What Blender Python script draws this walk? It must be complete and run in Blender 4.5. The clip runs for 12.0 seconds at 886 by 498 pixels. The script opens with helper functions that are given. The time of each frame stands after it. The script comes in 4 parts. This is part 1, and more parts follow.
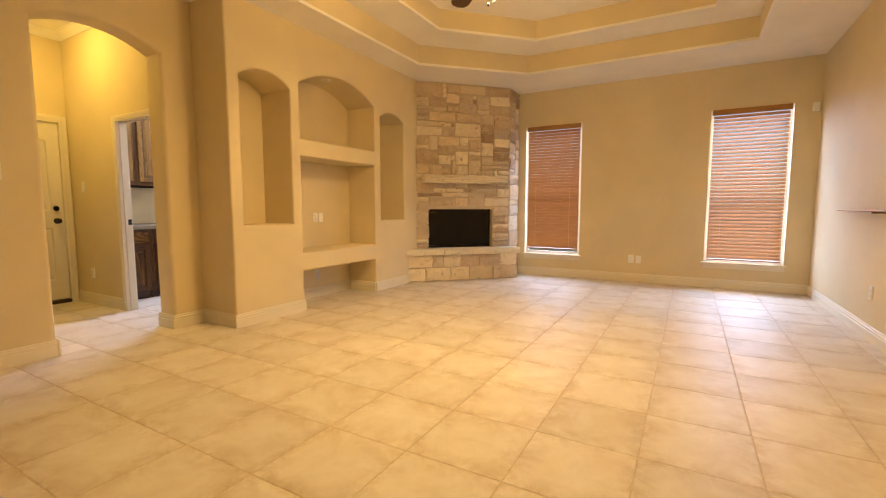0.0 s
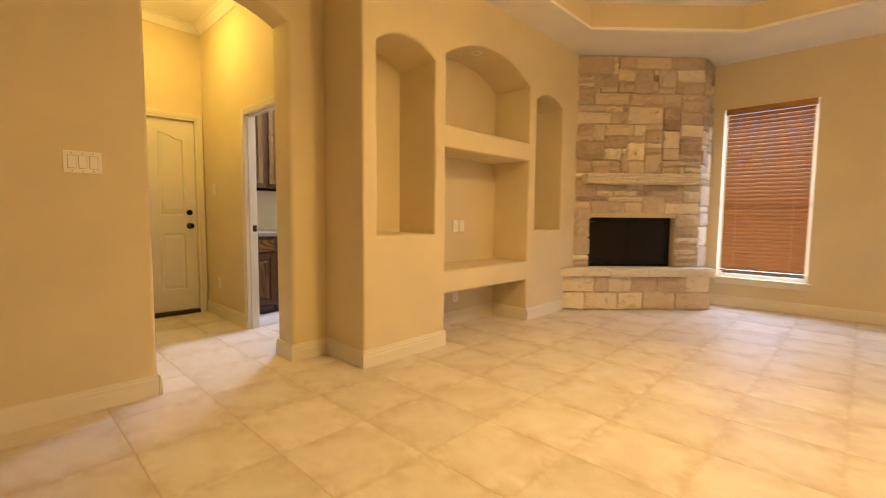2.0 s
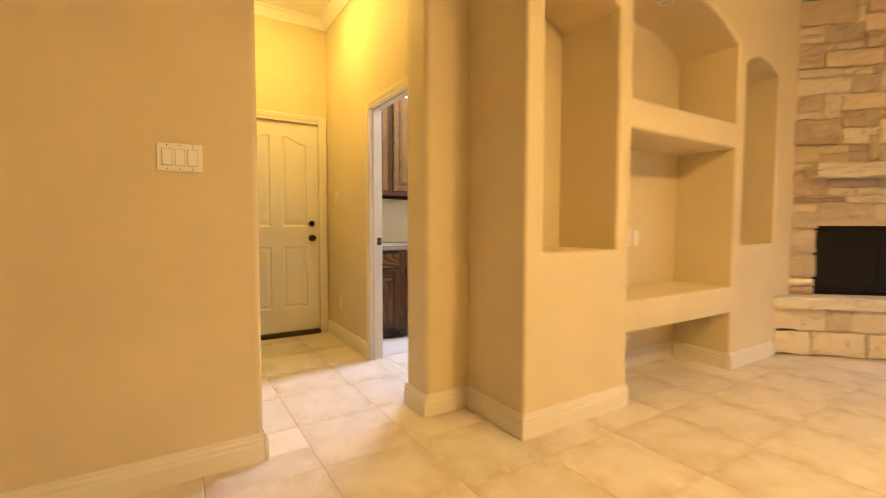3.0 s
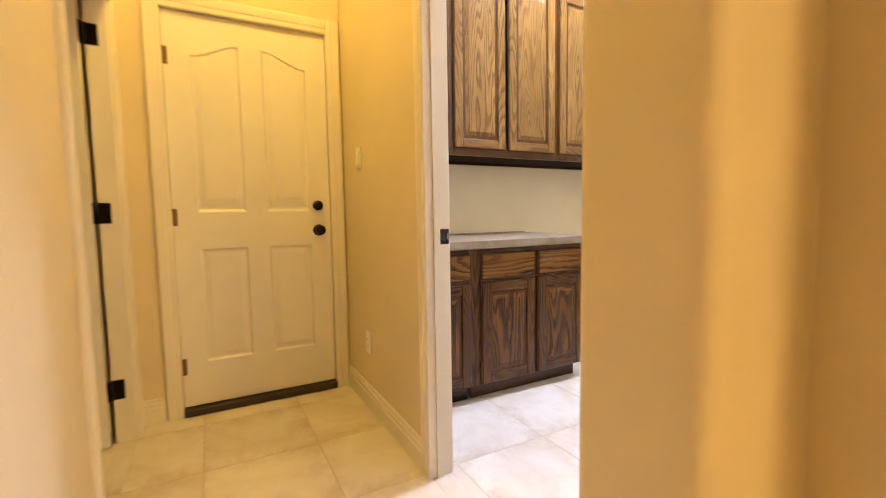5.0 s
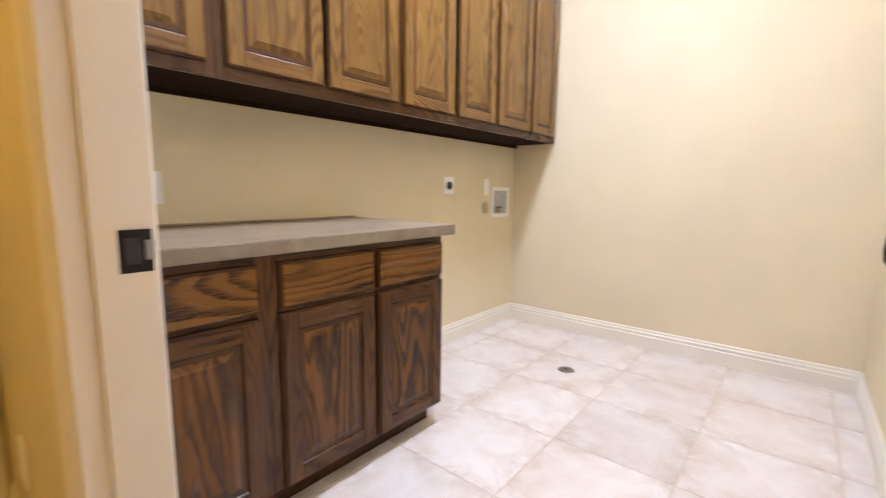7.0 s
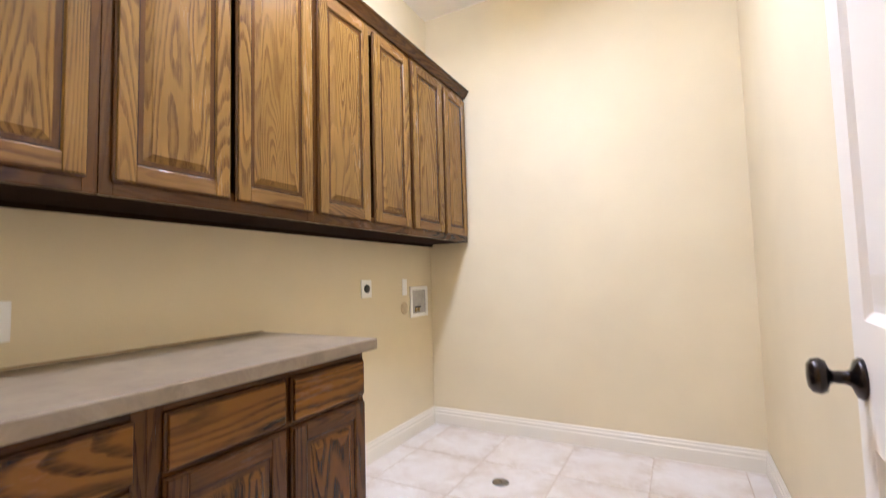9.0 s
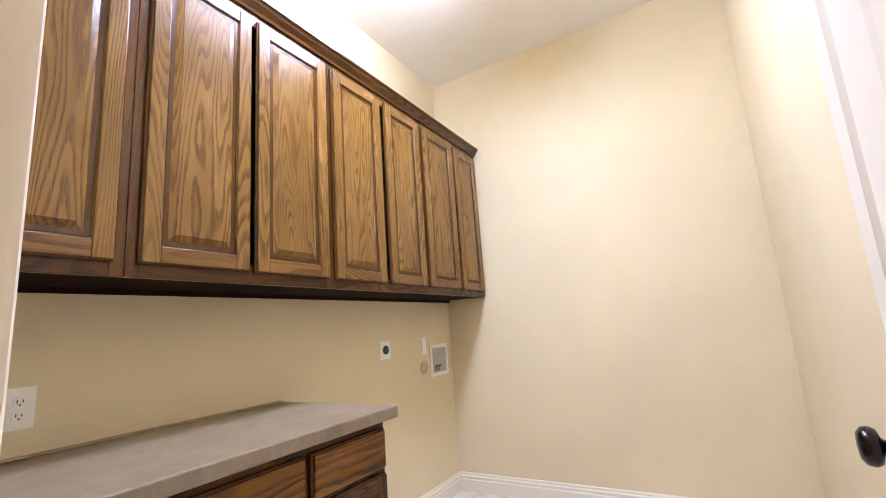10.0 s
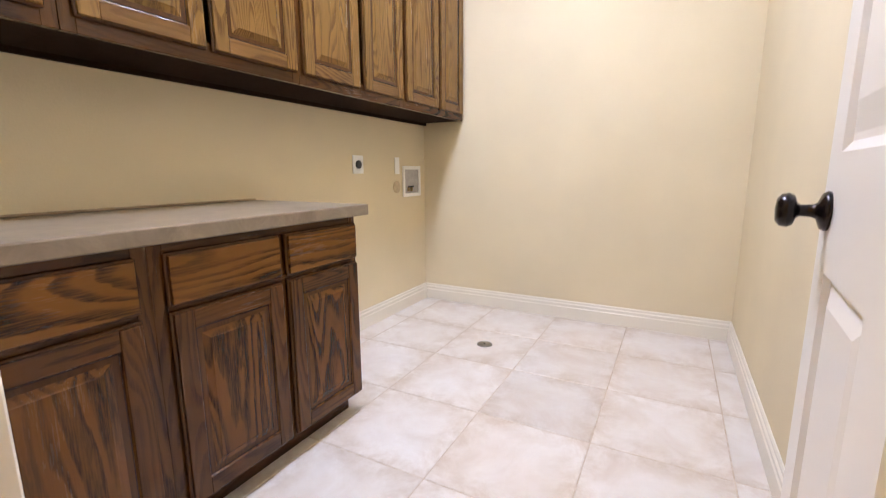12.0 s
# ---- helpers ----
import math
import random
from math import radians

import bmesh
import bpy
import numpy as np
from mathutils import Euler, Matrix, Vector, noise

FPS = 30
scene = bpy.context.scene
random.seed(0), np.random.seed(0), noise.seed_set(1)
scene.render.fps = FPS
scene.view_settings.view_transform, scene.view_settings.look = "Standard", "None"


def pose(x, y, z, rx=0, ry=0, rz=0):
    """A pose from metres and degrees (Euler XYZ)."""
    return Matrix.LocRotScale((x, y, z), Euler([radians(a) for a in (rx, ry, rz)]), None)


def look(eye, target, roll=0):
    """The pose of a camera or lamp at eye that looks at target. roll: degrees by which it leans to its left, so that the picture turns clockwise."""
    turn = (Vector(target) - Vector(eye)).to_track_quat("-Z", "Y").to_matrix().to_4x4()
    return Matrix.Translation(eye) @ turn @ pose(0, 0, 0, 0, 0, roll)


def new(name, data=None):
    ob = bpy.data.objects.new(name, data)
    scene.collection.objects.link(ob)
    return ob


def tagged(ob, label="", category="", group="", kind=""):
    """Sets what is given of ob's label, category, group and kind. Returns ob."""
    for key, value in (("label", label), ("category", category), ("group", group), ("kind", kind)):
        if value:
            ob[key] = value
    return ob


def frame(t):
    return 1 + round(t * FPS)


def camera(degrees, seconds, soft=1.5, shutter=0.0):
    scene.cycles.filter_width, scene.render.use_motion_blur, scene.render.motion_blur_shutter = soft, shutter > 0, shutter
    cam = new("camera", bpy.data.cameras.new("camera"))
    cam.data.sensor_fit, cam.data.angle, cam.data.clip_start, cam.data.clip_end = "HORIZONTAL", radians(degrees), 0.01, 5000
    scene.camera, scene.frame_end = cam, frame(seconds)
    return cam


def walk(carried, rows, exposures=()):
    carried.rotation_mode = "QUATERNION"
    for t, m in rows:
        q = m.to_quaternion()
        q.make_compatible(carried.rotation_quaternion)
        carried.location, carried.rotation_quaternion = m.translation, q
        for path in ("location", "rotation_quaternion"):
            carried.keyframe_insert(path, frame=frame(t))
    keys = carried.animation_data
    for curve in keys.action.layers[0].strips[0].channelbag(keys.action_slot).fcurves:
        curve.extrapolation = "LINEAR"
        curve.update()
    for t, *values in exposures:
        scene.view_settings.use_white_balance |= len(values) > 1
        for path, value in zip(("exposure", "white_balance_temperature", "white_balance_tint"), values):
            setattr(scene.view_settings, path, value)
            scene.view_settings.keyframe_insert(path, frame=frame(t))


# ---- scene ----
cam = camera(90.8, 12.0, 1.0, 0.6)
PATH = [
    (0, (0.075, -0.025, 1.13), (-0.902, 1.71, 0.943), 0.0),
    (0.5, (-0.039, 0.071, 1.105), (-1.096, 1.757, 0.9), 0.6),
    (1, (-0.282, 0.297, 1.106), (-1.517, 1.862, 0.939), 0.9),
    (1.5, (-0.621, 0.498, 1.093), (-1.964, 1.97, 0.92), 1.7),
    (2, (-1.032, 0.694, 1.114), (-2.415, 2.13, 0.962), 0.5),
    (2.5, (-1.472, 0.906, 1.109), (-3.047, 2.13, 0.963), 1.6),
    (3, (-1.946, 1.02, 1.1), (-3.641, 2.076, 0.996), 0.1),
    (3.5, (-2.409, 1.165, 1.089), (-4.184, 2.08, 0.975), -0.5),
    (3.7, (-2.624, 1.249, 1.112), (-4.439, 2.084, 1.013), -0.1),
    (5.3, (-3.961, 1.74, 1.062), (-5.676, 2.752, 0.873), -1.0),
    (5.5, (-4.09, 1.799, 1.064), (-5.753, 2.894, 0.879), -0.6),
    (6, (-4.347, 1.965, 1.079), (-5.812, 3.313, 0.889), -1.1),
    (6.5, (-4.487, 2.167, 1.069), (-5.88, 3.582, 0.835), -0.5),
    (7, (-4.558, 2.279, 1.064), (-5.818, 3.808, 0.795), 0.7),
    (7.2, (-4.588, 2.29, 1.068), (-5.715, 3.919, 0.794), -0.3),
    (8.8, (-4.622, 2.324, 1.133), (-5.554, 4.092, 1.195), -1.3),
    (9, (-4.635, 2.328, 1.158), (-5.578, 4.087, 1.284), -1.5),
    (9.5, (-4.631, 2.33, 1.19), (-5.61, 4.047, 1.498), -3.2),
    (10, (-4.626, 2.325, 1.203), (-5.613, 4.028, 1.559), -4.1),
    (10.5, (-4.614, 2.337, 1.18), (-5.588, 4.064, 1.437), -3.7),
    (11, (-4.607, 2.332, 1.13), (-5.559, 4.09, 1.179), -2.8),
    (11.5, (-4.61, 2.329, 1.079), (-5.524, 4.095, 0.861), -0.9),
    (12, (-4.613, 2.325, 1.045), (-5.531, 4.067, 0.696), -0.3),
]
EXPOSURE = [(0, -0.1), (2.0, -0.1), (2.5, 0.0), (3.0, 0.24), (3.5, 0.33), (5.5, 0.4), (6.5, 0.26), (7.5, 0.12), (12, 0.03)]
walk(cam, [(t, look(eye, target, roll)) for t, eye, target, roll in PATH], EXPOSURE)

# ---- world, sun, lights ----
world = bpy.data.worlds.new("world")
scene.world = world
world.use_nodes = True
_wn = world.node_tree.nodes
_sky = _wn.new("ShaderNodeTexSky")
_sky.sky_type, _sky.sun_disc = "NISHITA", False
_sky.sun_elevation, _sky.sun_rotation = radians(48), radians(200)
world.node_tree.links.new(_sky.outputs[0], _wn["Background"].inputs[0])
_wn["Background"].inputs[1].default_value = 0.12
sun = new("sun", bpy.data.lights.new("sun", "SUN"))
sun.data.energy, sun.data.angle, sun.data.color = 2.5, radians(0.5), (1.0, 0.95, 0.88)
_el, _az = radians(48), radians(200)
sun.matrix_world = look((0, 0, 30), (0 - math.sin(_az) * math.cos(_el) * 10, 0 - math.cos(_az) * math.cos(_el) * 10, 30 - math.sin(_el) * 10))
FAN_LIGHT, HALL_LIGHT, FILL_LIGHT, LAUNDRY_LIGHT = 150.0, 86.0, 14.0, 59.0
WINDOW_LIGHT = (82.0, 118.0)


def window_lamp(x, z0, z1, w, watts):
    lamp = new("window_daylight", bpy.data.lights.new("window_daylight", "AREA"))
    lamp.data.shape, lamp.data.size, lamp.data.size_y = "RECTANGLE", w, z1 - z0
    lamp.data.energy, lamp.data.color = watts, (0.56, 0.69, 1.0)
    lamp.matrix_world = look((x, 7.315, (z0 + z1) / 2), (x, 6.0, (z0 + z1) / 2))


# ---- materials ----
class Mat:
    """A node material on Principled, with short helpers."""

    def __init__(self, name, rough=0.5, metal=0.0, spec=0.5):
        self.m = bpy.data.materials.new(name)
        self.m.use_nodes = True
        self.nt = self.m.node_tree
        self.b = self.nt.nodes["Principled BSDF"]
        self.b.inputs["Roughness"].default_value = rough
        self.b.inputs["Metallic"].default_value = metal
        self.b.inputs["Specular IOR Level"].default_value = spec
        self.tc = self.nt.nodes.new("ShaderNodeTexCoord")
        self.info = self.nt.nodes.new("ShaderNodeObjectInfo")

    def link(self, a, b):
        self.nt.links.new(a, b)

    def mapping(self, scale=(1, 1, 1), world_space=False, shuffle=0.0):
        mp = self.nt.nodes.new("ShaderNodeMapping")
        mp.inputs["Scale"].default_value = scale
        src = self.tc.outputs["Object"]
        if world_space:
            geo = self.nt.nodes.new("ShaderNodeNewGeometry")
            src = geo.outputs["Position"]
        if shuffle:
            add = self.nt.nodes.new("ShaderNodeVectorMath")
            add.operation = "ADD"
            mul = self.nt.nodes.new("ShaderNodeMath")
            mul.operation = "MULTIPLY"
            mul.inputs[1].default_value = shuffle
            self.link(self.info.outputs["Random"], mul.inputs[0])
            self.link(src, add.inputs[0])
            self.link(mul.outputs[0], add.inputs[1])
            src = add.outputs[0]
        self.link(src, mp.inputs["Vector"])
        return mp.outputs[0]

    def noise(self, vec, scale, detail=4.0, rough=0.55, distort=0.0):
        n = self.nt.nodes.new("ShaderNodeTexNoise")
        n.inputs["Scale"].default_value = scale
        n.inputs["Detail"].default_value = detail
        n.inputs["Roughness"].default_value = rough
        n.inputs["Distortion"].default_value = distort
        self.link(vec, n.inputs["Vector"])
        return n.outputs[0]

    def math(self, op, a, b=None):
        n = self.nt.nodes.new("ShaderNodeMath")
        n.operation = op
        for i, v in enumerate((a, b)):
            if v is None:
                continue
            if isinstance(v, (int, float)):
                n.inputs[i].default_value = v
            else:
                self.link(v, n.inputs[i])
        return n.outputs[0]

    def ramp(self, fac, stops):
        r = self.nt.nodes.new("ShaderNodeValToRGB")
        el = r.color_ramp.elements
        while len(el) < len(stops):
            el.new(0.5)
        for e, (p, c) in zip(el, stops):
            e.position, e.color = p, (*c, 1)
        self.link(fac, r.inputs[0])
        return r.outputs[0]

    def mix(self, fac, a, b, blend="MIX"):
        n = self.nt.nodes.new("ShaderNodeMix")
        n.data_type, n.blend_type = "RGBA", blend
        for key, v in ((0, fac), (6, a), (7, b)):
            if isinstance(v, (int, float)):
                n.inputs[key].default_value = v
            elif isinstance(v, tuple):
                n.inputs[key].default_value = (*v, 1)
            else:
                self.link(v, n.inputs[key])
        return n.outputs[2]

    def color(self, c):
        if isinstance(c, tuple):
            self.b.inputs["Base Color"].default_value = (*c, 1)
        else:
            self.link(c, self.b.inputs["Base Color"])
        return self

    def bump(self, h, strength=0.2, dist=0.01):
        n = self.nt.nodes.new("ShaderNodeBump")
        n.inputs["Strength"].default_value, n.inputs["Distance"].default_value = strength, dist
        self.link(h, n.inputs["Height"])
        self.link(n.outputs[0], self.b.inputs["Normal"])
        return self

    def rough(self, v):
        self.link(v, self.b.inputs["Roughness"])
        return self


def paint(name, col, rough=0.6, peel=0.12, vary=0.05):
    m = Mat(name, rough, spec=0.35)
    w = m.mapping(world_space=True)
    big = m.noise(w, 1.3, 3)
    lo, hi = tuple(c * (1 - vary) for c in col), tuple(min(1, c * (1 + vary)) for c in col)
    m.color(m.ramp(big, [(0.3, lo), (0.7, hi)]))
    m.bump(m.noise(w, 110, 3, 0.6), peel, 0.004)
    return m.m


WALL = paint("tan_wall_paint", (0.70, 0.592, 0.383), 0.62, 0.16)
CEIL = paint("ceiling_paint", (0.87, 0.835, 0.77), 0.8, 0.25)
TRIM = paint("cream_trim_paint", (0.77, 0.705, 0.575), 0.38, 0.03, 0.02)
DOORP = paint("cream_door_paint", (0.80, 0.75, 0.655), 0.35, 0.04, 0.02)
PLASTIC = paint("white_plastic", (0.86, 0.84, 0.79), 0.35, 0.0, 0.01)


def tile_mat():
    m = Mat("beige_ceramic_tile", 0.45, spec=0.4)
    w = m.mapping(shuffle=37.0)
    cloud = m.noise(w, 3.6, 6, 0.62, 0.7)
    fine = m.noise(w, 34, 5, 0.65)
    base = m.ramp(cloud, [(0.30, (0.63, 0.54, 0.445)), (0.5, (0.705, 0.643, 0.562)), (0.70, (0.765, 0.718, 0.65))])
    col = m.mix(m.math("MULTIPLY", fine, 0.28), base, (0.62, 0.52, 0.40))
    sep = m.nt.nodes.new("ShaderNodeSeparateXYZ")
    m.link(m.tc.outputs["Object"], sep.inputs[0])
    edge = m.math("MAXIMUM", m.math("ABSOLUTE", sep.outputs[0]), m.math("ABSOLUTE", sep.outputs[1]))
    mask = m.nt.nodes.new("ShaderNodeMapRange")
    mask.inputs[1].default_value, mask.inputs[2].default_value = 0.12, 0.236
    mask.inputs[3].default_value, mask.inputs[4].default_value = 0.15, 1.0
    m.link(edge, mask.inputs[0])
    blot = m.ramp(m.noise(w, 6.5, 8, 0.74, 0.35), [(0.41, (0, 0, 0)), (0.64, (0.85, 0.85, 0.85))])
    stain = m.math("MULTIPLY", mask.outputs[0], blot)
    col = m.mix(stain, col, (0.50, 0.385, 0.26))
    tone = m.math("ADD", m.math("MULTIPLY", m.info.outputs["Random"], 0.12), 0.94)
    hsv = m.nt.nodes.new("ShaderNodeHueSaturation")
    m.link(col, hsv.inputs["Color"])
    m.link(tone, hsv.inputs["Value"])
    m.color(hsv.outputs[0])
    m.rough(m.math("ADD", m.math("MULTIPLY", fine, 0.25), 0.36))
    m.bump(cloud, 0.12, 0.006)
    return m.m


TILE = tile_mat()


def grout_mat():
    m = Mat("brown_grout", 0.9)
    w = m.mapping(world_space=True)
    m.color(m.ramp(m.noise(w, 30, 4), [(0.3, (0.50, 0.395, 0.28)), (0.7, (0.64, 0.535, 0.41))]))
    return m.m


GROUT = grout_mat()


def stone_mat(name, pale):
    m = Mat(name, 0.9, spec=0.25)
    w = m.mapping(shuffle=51.0)
    tone = m.ramp(m.info.outputs["Random"], [(0.0, (0.37, 0.27, 0.20)), (0.14, (0.62, 0.48, 0.34)), (0.30, (0.88, 0.78, 0.60)), (0.46, (0.53, 0.42, 0.32)), (0.60, (0.62, 0.51, 0.39)), (0.72, (0.90, 0.81, 0.64)), (0.88, (0.76, 0.62, 0.43)), (1.0, (0.46, 0.36, 0.27))])
    if pale:
        tone = m.ramp(m.info.outputs["Random"], [(0.0, (0.74, 0.66, 0.54)), (1.0, (0.84, 0.77, 0.65))])
    cloud = m.noise(w, 6, 6, 0.65, 0.8)
    pit = m.noise(w, 14, 6, 0.7, 0.5)
    col = m.mix(m.ramp(cloud, [(0.45, (0, 0, 0)), (0.75, (0.55, 0.55, 0.55))]), tone, (0.74, 0.64, 0.48))
    col = m.mix(m.ramp(pit, [(0.57, (0, 0, 0)), (0.72, (0.75, 0.75, 0.75))]), col, (0.28, 0.18, 0.11))
    m.color(col)
    m.bump(m.math("ADD", cloud, m.math("MULTIPLY", m.noise(w, 45, 5, 0.7), 0.5)), 0.75, 0.03)
    return m.m


STONE = stone_mat("rough_limestone", False)
PALE = stone_mat("pale_limestone_slab", True)


def mortar_mat():
    m = Mat("sandy_mortar", 0.95)
    w = m.mapping(world_space=True)
    m.color(m.ramp(m.noise(w, 40, 4), [(0.3, (0.53, 0.43, 0.31)), (0.7, (0.66, 0.56, 0.42))]))
    m.bump(m.noise(w, 120, 3), 0.4, 0.01)
    return m.m


MORTAR = mortar_mat()


def oak(name, axis, light=(0.190, 0.096, 0.022), dark=(0.042, 0.015, 0.004), rings=38.0, bold=0.78, sway=1.0, satin=1.0):
    """Stained oak. axis: the way the grain runs. Growth rings are contours of a stretched field, each with
    a sharp pore line that fades into paler late wood; ticks of open pores break the lines."""
    m = Mat(name, 0.25, spec=0.33)

    def along(across, length, shuffle):
        v = [across] * 3
        v[axis] = length
        return m.mapping(tuple(v), shuffle=shuffle)

    field = m.noise(along(5.0, 0.55 * sway, 23.0), 1.0, 1.8, 0.42, 0.3)
    wob = m.noise(along(30, 7, 9.0), 1.0, 3, 0.6)
    ring = m.math("FRACT", m.math("ADD", m.math("MULTIPLY", field, rings), m.math("MULTIPLY", wob, 0.75)))
    line = m.ramp(ring, [(0.0, (0.75, 0.75, 0.75)), (0.10, (1, 1, 1)), (0.32, (0.75, 0.75, 0.75)), (0.52, (0.08, 0.08, 0.08)), (0.94, (0, 0, 0)), (1.0, (0.75, 0.75, 0.75))])
    tick = m.noise(along(330, 16, 5.0), 1.0, 2, 0.6)
    ticks = m.ramp(tick, [(0.38, (0.45, 0.45, 0.45)), (0.58, (1, 1, 1))])
    patch = m.ramp(m.noise(along(4.5, 1.4, 31.0), 1.0, 2), [(0.36, (0.4, 0.4, 0.4)), (0.58, (1, 1, 1))])
    mark = m.math("MULTIPLY", m.math("MULTIPLY", line, patch), m.math("MULTIPLY", ticks, bold))
    mid = tuple(l * 0.66 + d * 0.34 for l, d in zip(light, dark))
    tone = m.noise(along(7, 2.2, 13.0), 1.0, 4, 0.6)
    base = m.ramp(tone, [(0.30, mid), (0.52, light), (0.75, tuple(l * 1.12 for l in light))])
    fine = m.ramp(m.noise(along(520, 9, 2.0), 1.0, 2, 0.5), [(0.50, (0, 0, 0)), (0.75, (0.34, 0.34, 0.34))])
    col = m.mix(fine, base, mid)
    m.color(m.mix(mark, col, dark))
    m.rough(m.math("MULTIPLY", satin, m.math("ADD", m.math("MULTIPLY", tick, 0.16), m.math("MULTIPLY", tone, 0.28))))
    m.bump(m.math("SUBTRACT", m.math("MULTIPLY", tick, 0.4), line), 0.22, 0.0012)
    return m.m


# Base cabinets: bold-grained oak, with the shade below the counter darkened into its tones.
BASE_SHADED, BASE_SHADED_GRAIN = (0.090, 0.034, 0.008), (0.009, 0.003, 0.001)
BOLD_V = oak("shaded_bold_oak_upright", 2, (0.135, 0.052, 0.010), BASE_SHADED_GRAIN, 24.0, 1.0)
BOLD_H = oak("shaded_bold_oak_level", 0, (0.185, 0.074, 0.013), BASE_SHADED_GRAIN, 20.0, 1.0, 1.3)
OAK_V = oak("stained_oak_upright_grain", 2)
OAK_EDGE = oak("dark_oak_edges", 2, (0.080, 0.030, 0.0065), (0.020, 0.007, 0.002), 20.0, 0.5, 1.0, 0.7)


def counter_mat():
    m = Mat("taupe_laminate", 0.32)
    w = m.mapping(world_space=True)
    a, b = m.noise(w, 7, 6, 0.7, 1.2), m.noise(w, 60, 4, 0.7)
    col = m.mix(m.math("MULTIPLY", b, 0.45), m.ramp(a, [(0.3, (0.165, 0.12, 0.075)), (0.55, (0.255, 0.198, 0.132)), (0.75, (0.335, 0.268, 0.19))]), (0.19, 0.145, 0.095))
    m.color(col)
    m.bump(b, 0.03, 0.002)
    return m.m


COUNTER = counter_mat()


def blind_mat():
    m = Mat("honey_wood_slat", 0.4)
    t = m.mapping((6, 60, 60), shuffle=11.0)
    m.color(m.ramp(m.noise(t, 1.0, 4, 0.6), [(0.3, (0.27, 0.115, 0.024)), (0.7, (0.39, 0.18, 0.045))]))
    return m.m


BLIND = blind_mat()
CORD = paint("tan_cord", (0.55, 0.38, 0.22), 0.8, 0.0, 0.02)


def simple(name, col, rough=0.5, metal=0.0, grain=30, vary=0.12):
    m = Mat(name, rough, metal)
    w = m.mapping(shuffle=3.0)
    m.color(m.ramp(m.noise(w, grain, 3), [(0.3, tuple(c * (1 - vary) for c in col)), (0.7, tuple(min(1, c * (1 + vary)) for c in col))]))
    return m.m


BRONZE = simple("oil_rubbed_bronze", (0.018, 0.012, 0.010), 0.22, 0.6)
STEEL = simple("brushed_steel", (0.30, 0.28, 0.25), 0.3, 1.0, 80)
SOOT = simple("sooty_firebox", (0.012, 0.010, 0.009), 0.9)
IRON = simple("black_iron", (0.014, 0.012, 0.011), 0.4, 0.7)
VINYL = simple("white_vinyl", (0.82, 0.82, 0.80), 0.35, 0, 20, 0.02)
RUBBER = simple("dark_threshold", (0.035, 0.02, 0.014), 0.5)
BLACK = simple("black_plastic", (0.012, 0.012, 0.014), 0.35)
FANWOOD = simple("dark_walnut_blade", (0.035, 0.015, 0.010), 0.35)
BRASS = simple("aged_brass", (0.40, 0.30, 0.16), 0.35, 1.0)
GRASS = simple("dry_lawn", (0.10, 0.12, 0.045), 0.95, 0, 6, 0.3)


def glass_mat(name, rough=0.0, tint=(1, 1, 1)):
    m = Mat(name, rough)
    m.b.inputs["Transmission Weight"].default_value = 1.0
    m.b.inputs["IOR"].default_value = 1.45
    m.color(tint)
    return m.m


GLASS = glass_mat("window_glass")
# Opaque near-black that stands in for the darkness inside the open firebox.
FIRE_DARK = Mat("black_firebox_filler", 0.2, spec=0.22).color((0.006, 0.005, 0.005)).m


def glow(name, col, strength):
    m = Mat(name, 0.4)
    m.color((0.85, 0.82, 0.75))
    m.b.inputs["Emission Color"].default_value = (*col, 1)
    m.b.inputs["Emission Strength"].default_value = strength
    return m.m


FAN_GLOW = glow("frosted_fan_bowl", (1.0, 0.645, 0.235), FAN_LIGHT)
HALL_GLOW = glow("frosted_hall_dome", (1.0, 0.67, 0.15), HALL_LIGHT)
# Glow for two added domes that fill the living room from the south.
FILL_GLOW = glow("frosted_fill_dome", (1.0, 0.65, 0.21), FILL_LIGHT)
LAUNDRY_GLOW = glow("laundry_diffuser", (0.828, 0.94, 1.38), LAUNDRY_LIGHT)
LAMP_X, LAMP_Y, LAMP_L = -5.45, 3.70, 0.61


# ---- mesh helpers ----
def box(bm, x0, x1, y0, y1, z0, z1):
    v = [bm.verts.new(p) for p in ((x0, y0, z0), (x1, y0, z0), (x1, y1, z0), (x0, y1, z0), (x0, y0, z1), (x1, y0, z1), (x1, y1, z1), (x0, y1, z1))]
    for f in ((0, 3, 2, 1), (4, 5, 6, 7), (0, 1, 5, 4), (1, 2, 6, 5), (2, 3, 7, 6), (3, 0, 4, 7)):
        bm.faces.new([v[i] for i in f])
    return v


def boxes(*args):
    bm = bmesh.new()
    for a in args:
        box(bm, *a)
    return bm


def soft(bm, width=0.003, seg=2):
    bmesh.ops.bevel(bm, geom=list(bm.edges), offset=width, segments=seg, profile=0.5, affect="EDGES", clamp_overlap=True)
    return bm


def link_mesh(name, bm, mat, smooth=False):
    me = bpy.data.meshes.new(name)
    bmesh.ops.recalc_face_normals(bm, faces=bm.faces)
    bm.to_mesh(me)
    bm.free()
    me.materials.append(mat)
    if smooth:
        for p in me.polygons:
            p.use_smooth = True
    return new(name, me)


def part(name, bm, material, parent, label="", at=None, smooth=False):
    """One mesh object under a thing or a part; at: its pose in the parent's space."""
    ob = link_mesh(name, bm, material, smooth)
    ob.parent = parent
    if at is not None:
        ob.matrix_basis = at
    if label:
        tagged(ob, label)
    return ob


def structure(name, bm, mat, label, category):
    return tagged(link_mesh(name, bm, mat), label, category, kind="structure")


